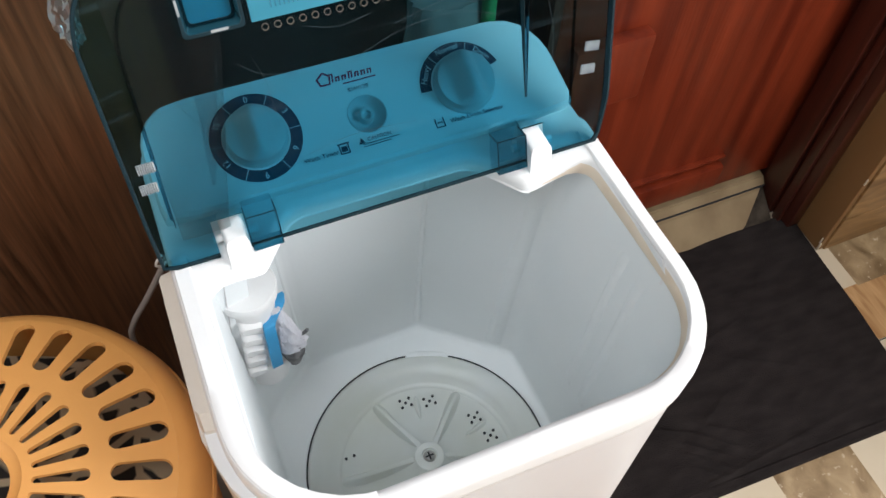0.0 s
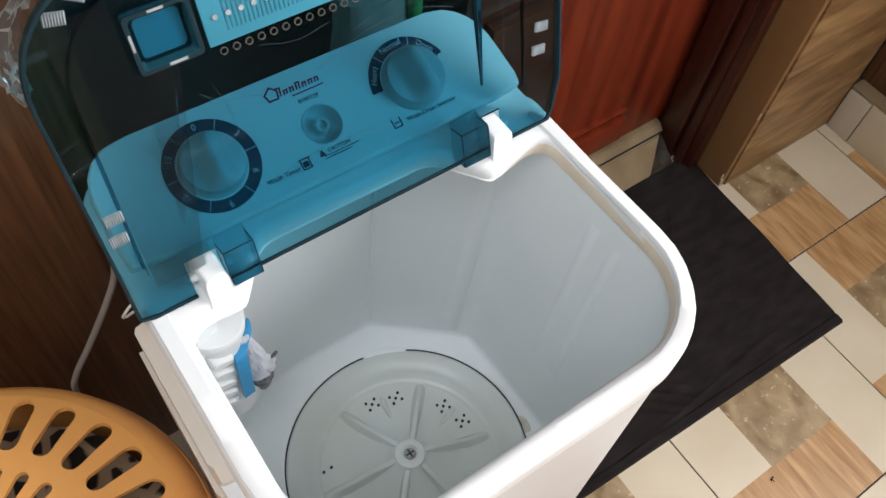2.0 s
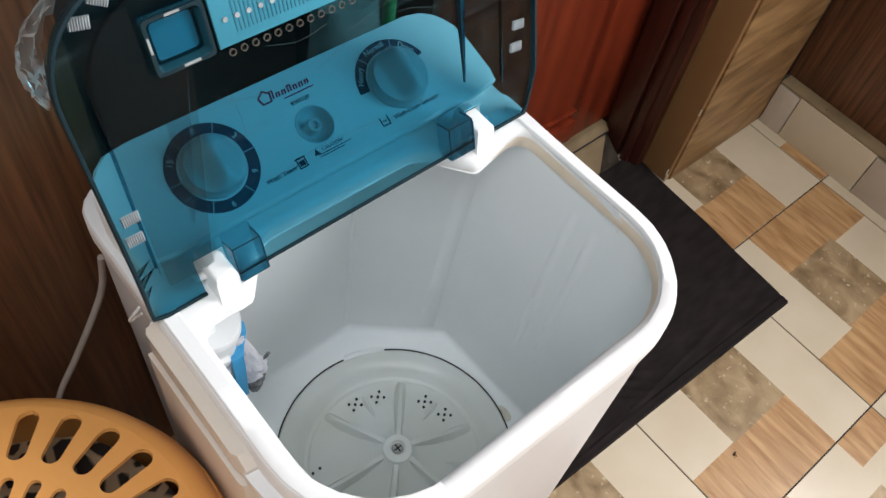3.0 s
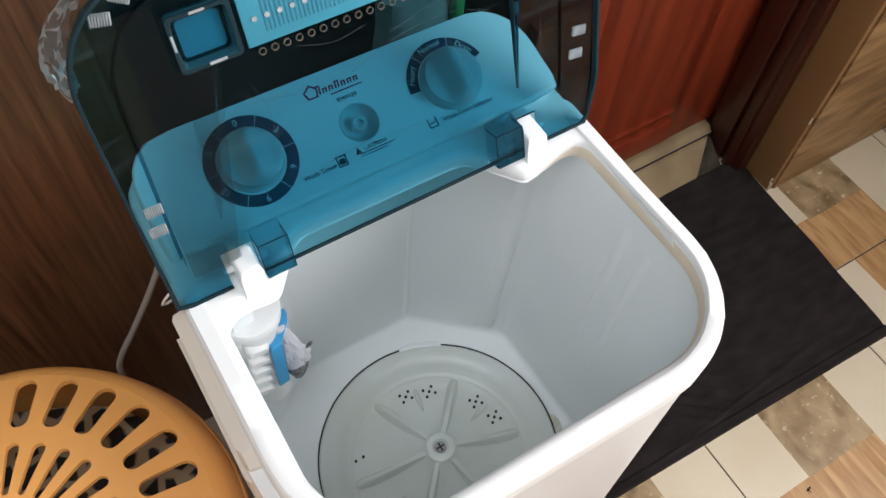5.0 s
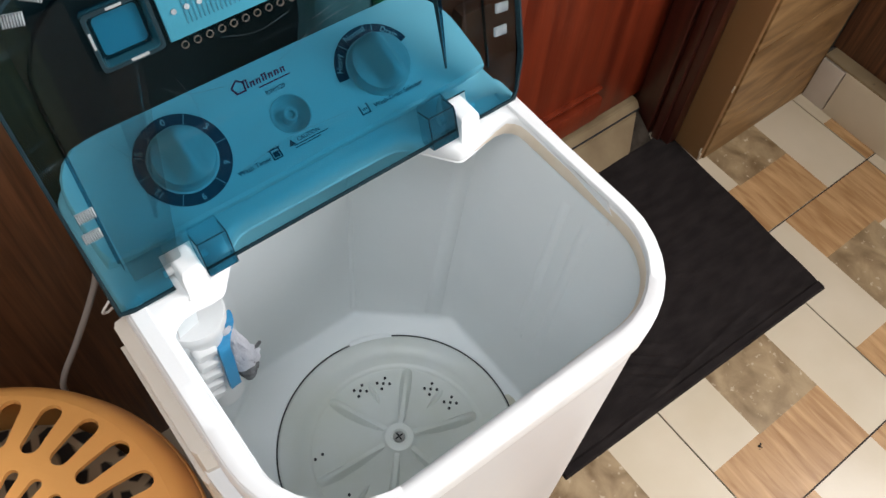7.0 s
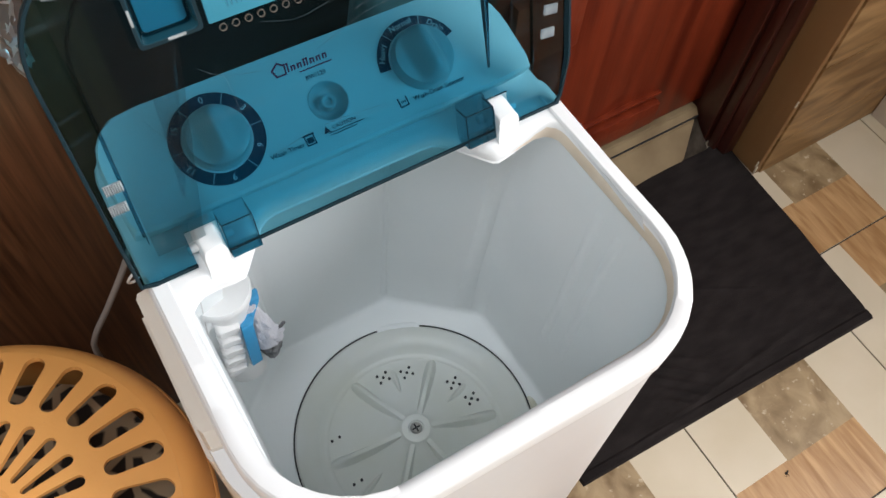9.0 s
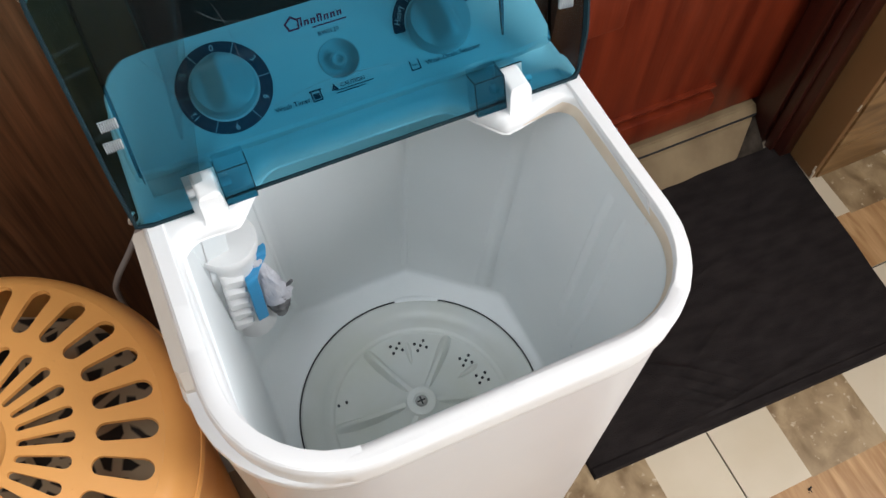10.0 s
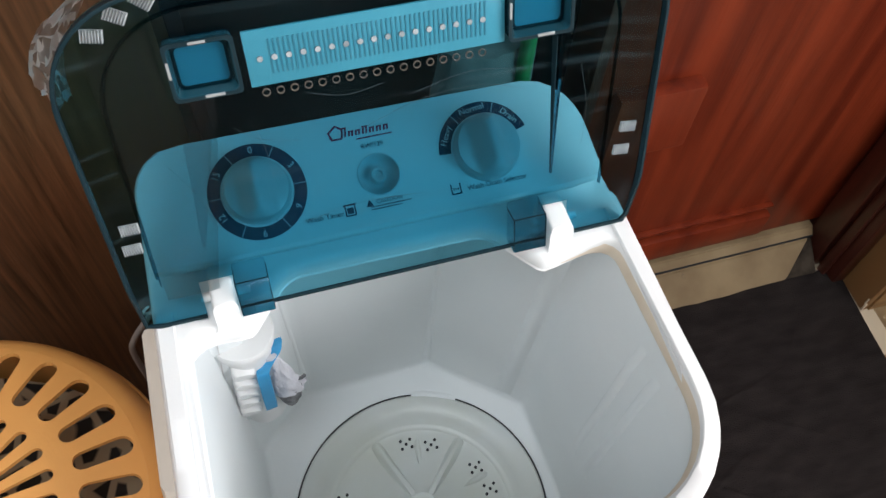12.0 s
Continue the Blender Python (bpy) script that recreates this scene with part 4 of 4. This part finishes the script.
lathe(bm, [(0.170, 0.0), (0.172, 0.02), (0.196, 0.40), (0.208, 0.535), (0.2135, 0.541), (0.2145, 0.549), (0.2125, 0.5535), (0.2040, 0.554), (0.2015, 0.52), (0.188, 0.40), (0.164, 0.02), (0.001, 0.02)], 96)
part("basket_wall", bm, ORANGE, basket)

# ---- door mat ----
bm = bmesh.new()
NX, NY = 200, 140
rows = []
for j in range(NY + 1):
    row = []
    for i in range(NX + 1):
        u, v = i / NX, j / NY
        x = 0.245 + u * (0.672 + 0.030 * v)
        y = -0.150 + v * 0.452 - 0.022 * u * (1 - v)
        z = 0.007 + 0.003 * noise.noise(Vector((x * 6, y * 9, 0.3))) + 0.0012 * noise.noise(Vector((x * 30, y * 12, 2)))
        for cx, cy, ang, ln_, amp in ((0.475, -0.040, -30, 0.08, 0.0070), (0.510, -0.066, -36, 0.09, 0.0075), (0.500, -0.084, -38, 0.08, 0.0070), (0.488, -0.100, -38, 0.07, 0.0060), (0.535, -0.052, -34, 0.07, 0.0055), (0.478, -0.116, -36, 0.05, 0.0050), (0.55, -0.128, 4, 0.30, 0.0045), (0.60, 0.10, 12, 0.20, 0.0030), (0.70, 0.02, -30, 0.15, 0.0028), (0.55, -0.02, 25, 0.10, 0.0030), (0.78, 0.18, 50, 0.10, 0.0025)):
            ca, sa = math.cos(radians(ang)), math.sin(radians(ang))
            along, off = (x - cx) * ca + (y - cy) * sa, -(x - cx) * sa + (y - cy) * ca
            z += amp * math.exp(-(off / 0.0045) ** 2) * max(0.0, 1 - abs(along) / ln_)
        if v * 0.44 < 0.018:
            z += 0.0016
        elif v * 0.44 < 0.024:
            z -= 0.0014
        edge = min(u, 1 - u, v, 1 - v)
        z = z if edge > 0 else 0.001
        row.append(bm.verts.new((x, y, max(z, 0.001))))
    rows.append(row)
for a, b in zip(rows, rows[1:]):
    for i in range(NX):
        bm.faces.new((a[i], a[i + 1], b[i + 1], b[i]))
mat_ob = tagged(part("door_mat", bm, MAT), "dark brown cloth door mat with soft creases on the tiles", "mat")


# patterned cloth heaped inside the basket
leopard = bpy.data.materials.new("patterned_cloth")
leopard.use_nodes = True
ln, ll = leopard.node_tree.nodes, leopard.node_tree.links
vo, rp, tc = ln.new("ShaderNodeTexVoronoi"), ln.new("ShaderNodeValToRGB"), ln.new("ShaderNodeTexCoord")
vo.feature, vo.inputs["Scale"].default_value = "DISTANCE_TO_EDGE", 38
rp.color_ramp.elements[0].position, rp.color_ramp.elements[1].position = 0.10, 0.16
rp.color_ramp.elements[0].color, rp.color_ramp.elements[1].color = (0.34, 0.255, 0.16, 1), (0.012, 0.008, 0.006, 1)
ll.new(tc.outputs["Object"], vo.inputs["Vector"])
ll.new(vo.outputs["Distance"], rp.inputs["Fac"])
ll.new(rp.outputs["Color"], ln["Principled BSDF"].inputs["Base Color"])
ln["Principled BSDF"].inputs["Roughness"].default_value = 0.9
bm = bmesh.new()
loops = []
for r in (0.180, 0.15, 0.12, 0.09, 0.06, 0.03, 0.004):
    loops.append([(r * math.cos(a), r * math.sin(a), 0.545 + 0.02 * noise.noise(Vector((r * math.cos(a) * 14, r * math.sin(a) * 14, 1))) + 0.03 * (1 - r / 0.180)) for a in (2 * math.pi * k / 48 for k in range(48))])
loft(bm, [[(x * 1.0, y, 0.05) for x, y, z in loops[0]]] + loops, cap1=True)
for v in bm.verts:
    if v.co.z < 0.1:
        v.co.x *= 0.88
        v.co.y *= 0.88
tagged(part("cloth", bm, leopard, at=pose(BX, BY, 0.0)), "dark cloth with a beige net pattern inside the basket", "cloth")

# ---- lint filter in the tub's back left corner ----
lint = thing("lint_filter", "white lint filter with a blue frame and grey net bag", "lint filter")
LX, LY = -0.166, 0.152
bm = bmesh.new()
lathe(bm, [(0.027, 0.40), (0.028, 0.578), (0.0345, 0.585), (0.0355, 0.597), (0.034, 0.600), (0.0, 0.600)], 44, (LX, LY, 0))
part("holder", bm, WHITE, lint)
for k in range(4):
    part("holder_slit", one_box(LX - 0.022 + 0.004 * k, LX - 0.0205 + 0.004 * k, LY - 0.004 - 0.002 * k, LY + 0.014, 0.5998, 0.6004), SIDE, lint)
part("back_plate", one_box(-0.2065, -0.2015, 0.030, 0.120, 0.36, 0.70, 0.002), TUB, lint)
bm = bmesh.new()
loft(bm, [[(x - 0.024, 0.1315, z), (x, 0.1315, z), (x + 0.026, 0.1375, z), (x + 0.026, 0.1405, z), (x - 0.024, 0.1345, z)] for x, z in ((-0.1815, 0.700), (-0.2005, 0.494), (-0.202, 0.40))], cap0=True, cap1=True)
part("holder_plate", bm, TUB, lint)
part("plate_seam", tube([(-0.1812, 0.1312, 0.700), (-0.2002, 0.1312, 0.494)], 0.0006, 6), SIDE, lint)
for k in range(5):
    z, tip = 0.556 - 0.0255 * k, -0.160 - 0.0018 * k
    bm = bmesh.new()
    loft(bm, [[(p.x, y, z + p.y) for p in rounded([(tip - 0.026 - d, -0.0095 - d, 0.005), (tip + d, -0.0045 - d, 0.003), (tip + d, 0.0045 + d, 0.003), (tip - 0.026 - d, 0.0095 + d, 0.005)], 3)] for y, d in ((0.150, 0.0), (0.123, 0.0), (0.119, -0.002))], cap0=True, cap1=True)
    part("tooth", bm, WHITE, lint)
bm = bmesh.new()
path = smooth_path([(-0.134, 0.150, 0.560), (-0.137, 0.143, 0.556), (-0.147, 0.131, 0.556), (-0.1535, 0.122, 0.552), (-0.1545, 0.1195, 0.525), (-0.1555, 0.1195, 0.490), (-0.156, 0.120, 0.460)])
loops = []
for i, c in enumerate(path):
    w = 0.0072 if i < 24 else 0.0066
    loops.append([(c.x + w * a, c.y + 0.004 * s, c.z + w * 0.3 * a) for a, s in ((-1, -1), (1, -1), (1.1, 0), (1, 1), (-1, 1), (-1.1, 0))])
loft(bm, loops, cap0=True, cap1=True)
part("filter_frame", bm, BLUE, lint, "blue plastic frame")
def net(name, top, end, w_of, mat, label, seed):
    b, rows_ = bmesh.new(), []
    for k in range(17):
        t = k / 16
        c, w = Vector(top).lerp(Vector(end), t), w_of(t)
        rows_.append([(c.x + w * math.cos(a) * (1 + 0.40 * noise.noise(Vector((a * 2.4, t * 5, seed)))), c.y + 0.7 * w * math.sin(a) * (1 + 0.4 * noise.noise(Vector((a * 3, t * 6, seed + 4)))), c.z + 0.008 * noise.noise(Vector((a * 1.5, t * 5, seed + 3)))) for a in (2 * math.pi * j / 28 for j in range(28))])
    loft(b, rows_, cap0=True, cap1=True)
    return part(name, b, mat, lint, label)


net("net_bag", (-0.143, 0.134, 0.560), (-0.131, 0.134, 0.470), lambda t: 0.006 + 0.0125 * t, MESH, "crumpled whitish net bag", 0)
net("net_bag_end", (-0.131, 0.133, 0.474), (-0.133, 0.131, 0.425), lambda t: 0.015 * math.sin((0.42 + 0.5 * t) * math.pi), NETEND, "dark grey gathered end of the net bag", 7)
part("net_tip", tube([(-0.124, 0.132, 0.490), (-0.115, 0.130, 0.495), (-0.111, 0.129, 0.502)], 0.0022, 8), NETEND, lint)

# ---- mains cable behind the machine ----
cable = tagged(part("power_cable", tube(smooth_path([(-0.215, 0.290, 0.60), (-0.224, 0.300, 0.535), (-0.248, 0.300, 0.486), (-0.288, 0.300, 0.419), (-0.320, 0.300, 0.368), (-0.331, 0.300, 0.326), (-0.335, 0.305, 0.20), (-0.35, 0.305, 0.05), (-0.39, 0.300, 0.005)]), 0.0042), CABLE), "pale grey power cable hanging behind the machine", "cable")
part("wire_clip", tube(smooth_path([(-0.231, 0.130, 0.728), (-0.238, 0.134, 0.714), (-0.2405, 0.142, 0.697), (-0.237, 0.149, 0.684), (-0.232, 0.145, 0.692), (-0.230, 0.134, 0.710)], 5), 0.0013, 8), WHITE, washer, "small white wire loop")

# ---- clear wrapping at the lid's corner ----
bm = bmesh.new()
NU, NV = 9, 20
grid = []
for j in range(NV + 1):
    row = []
    z = 0.946 + 0.085 * j / NV
    vv = (z - 0.746) / math.cos(LEAN)
    edge = -0.231 if vv < 0.216 else -0.155 - 0.076 * math.sqrt(max(0.0, 1 - ((vv - 0.216) / 0.078) ** 2))
    reach = 0.003 + 0.0135 * math.sin(min(1.0, j / NV * 1.15) * math.pi * 0.80) + 0.003 * noise.noise(Vector((0, j * 0.9, 3)))
    for i in range(NU + 1):
        u = i / NU
        fold = 0.008 * noise.noise(Vector((u * 3.1, j * 0.33, 5))) + 0.0042 * noise.noise(Vector((u * 7, j * 0.8, 2)))
        row.append(bm.verts.new((edge + 0.008 - (reach + 0.008) * u + 0.0015 * noise.noise(Vector((u * 5, j * 0.7, 8))), 0.110 + 0.325 * (z - 0.746) + 0.008 + fold - 0.010 * u, z)))
    grid.append(row)
for a, b in zip(grid, grid[1:]):
    for i in range(NU):
        bm.faces.new((a[i], a[i + 1], b[i + 1]))
        bm.faces.new((a[i], b[i + 1], b[i]))
part("wrapping", bm, BAG, washer, "crumpled clear plastic wrapping")

# ---- made-up handle for an unknown green shape, and a crumpled sack behind the machine ----
tagged(part("green_upright", tube([(0.196, 0.335, 0.0), (0.190, 0.312, 0.6), (0.184, 0.298, 0.86)], 0.0085, 14), GREEN), "green upright behind the machine, a made-up handle for an unknown green shape", "broom handle")
bm = bmesh.new()
loops = []
for k in range(25):
    t = k / 24
    w = 0.028 + 0.020 * math.sin(t * math.pi * 0.9)
    loops.append([(0.150 + 1.5 * w * math.cos(a) * (1 + 0.25 * noise.noise(Vector((a * 2.4, t * 9, 1)))), 0.328 + 0.75 * w * math.sin(a) * (1 + 0.25 * noise.noise(Vector((a * 2.9, t * 9, 6)))), 0.775 * t) for a in (2 * math.pi * j / 32 for j in range(32))])
loft(bm, loops, cap0=True, cap1=True)
tagged(part("sack", bm, SACK), "dark grey crumpled plastic sack behind the machine", "sack")

# ---- a crumb on the tiles ----
bm = disc(bmesh.new(), 0.0025, 0.0002, 0.0030, 10, (0.562, -0.309), 0.001)
disc(bm, 0.0017, 0.0002, 0.0024, 10, (0.5665, -0.3075), 0.0008)
box(bm, 0.5575, 0.5600, -0.3135, -0.3125, 0.0002, 0.0010)
box(bm, 0.5630, 0.5640, -0.3150, -0.3105, 0.0002, 0.0010)
tagged(part("crumb", bm, CLOTH), "tiny dark brown crumb lying on an oak-look tile", "crumb")

# door panels
for x0, x1, z0, z1 in DOOR_PANELS:
    part("panel", raised_panel(x0, x1, z0, z1), MAHOGANY, door)

# ---- skirting on the right wall ----
skirting = thing("skirting", "worn cream tile skirting under the dark door", "skirting", kind="structure")
ys = (0.1945, 0.135, -0.075, -0.285, -0.349)
for k, (a, b) in enumerate(zip(ys, ys[1:])):
    part("tile", one_box(X_RIGHT - 0.010, X_RIGHT + 0.011, b + 0.001, a - 0.001, 0.0, 0.118 + 0.004 * (k % 2), 0.002), (SKIRT, CREAM, SKIRT, CREAM)[k % 4], skirting)
part("mortar", one_box(X_RIGHT - 0.008, X_RIGHT + 0.029, -0.349, 0.1945, 0.1215, 0.128, 0.002), STONE, skirting)

# ---- floor tiles with their printed planks ----
TILE, GX, GY = 0.4, 0.460, -0.016
A = ((0.12, (("c", 0.277), ("o", 0.123))), (0.16, (("o", 0.12), ("m", 0.159), ("o", 0.121))), (0.12, (("o", 0.10), ("c", 0.30))))
B = ((0.12, (("c", 0.275), ("o", 0.125))), (0.16, (("o", 0.112), ("m", 0.157), ("o", 0.131))), (0.12, (("o", 0.123), ("c", 0.277))))
C = ((0.11, (("c", 0.28), ("o", 0.12))), (0.155, (("m", 0.284), ("o", 0.116))), (0.135, (("c", 0.40),)))
D = ((0.12, (("o", 0.23), ("c", 0.17))), (0.16, (("c", 0.10), ("m", 0.17), ("o", 0.13))), (0.12, (("o", 0.06), ("c", 0.34))))
floor_ob = bpy.data.objects["floor"]
KINDS = {"c": 0, "o": 1, "m": 2}
KNOWN = {(0, 0): A, (1, 0): B, (1, 1): C, (-1, 0): D}
random.seed(4)


def floor_tile(x0, y1, columns, x_max, y_max):
    """One ceramic tile whose printed planks fill it column by column, from its far edge down."""
    bm = bmesh.new()
    g = 0.0016
    box(bm, x0 + g, min(x0 + TILE - g, x_max), y1 - TILE + g, min(y1 - g, y_max), -0.006, -0.0008)
    for f in bm.faces:
        f.material_index = 0
    x = x0
    for w, rows_ in columns:
        y = y1
        for kind, h in rows_:
            xa, xb = max(x, x0 + g), min(x + w, x0 + TILE - g, x_max)
            ya, yb = max(y - h, y1 - TILE + g), min(y, y1 - g, y_max)
            if xb > xa and yb > ya:
                vs = [bm.verts.new(p) for p in ((xa, ya, 0), (xb, ya, 0), (xb, yb, 0), (xa, yb, 0))]
                f = bm.faces.new(vs)
                f.material_index = KINDS[kind]
            y -= h
        x += w
    ob = part("tile", bm, [CREAM, OAK, MARBLE], floor_ob, smooth=False)


for i in range(-5, 3):
    for j in range(-6, 2):
        x0, y1 = GX + TILE * i, GY + TILE * j
        if x0 < X_LEFT - 0.3 or x0 > X_RIGHT:
            continue
        floor_tile(x0, y1, KNOWN.get((i, j)) or random.choice((A, B, C, D)), X_RIGHT + 0.01, Y_BACK)
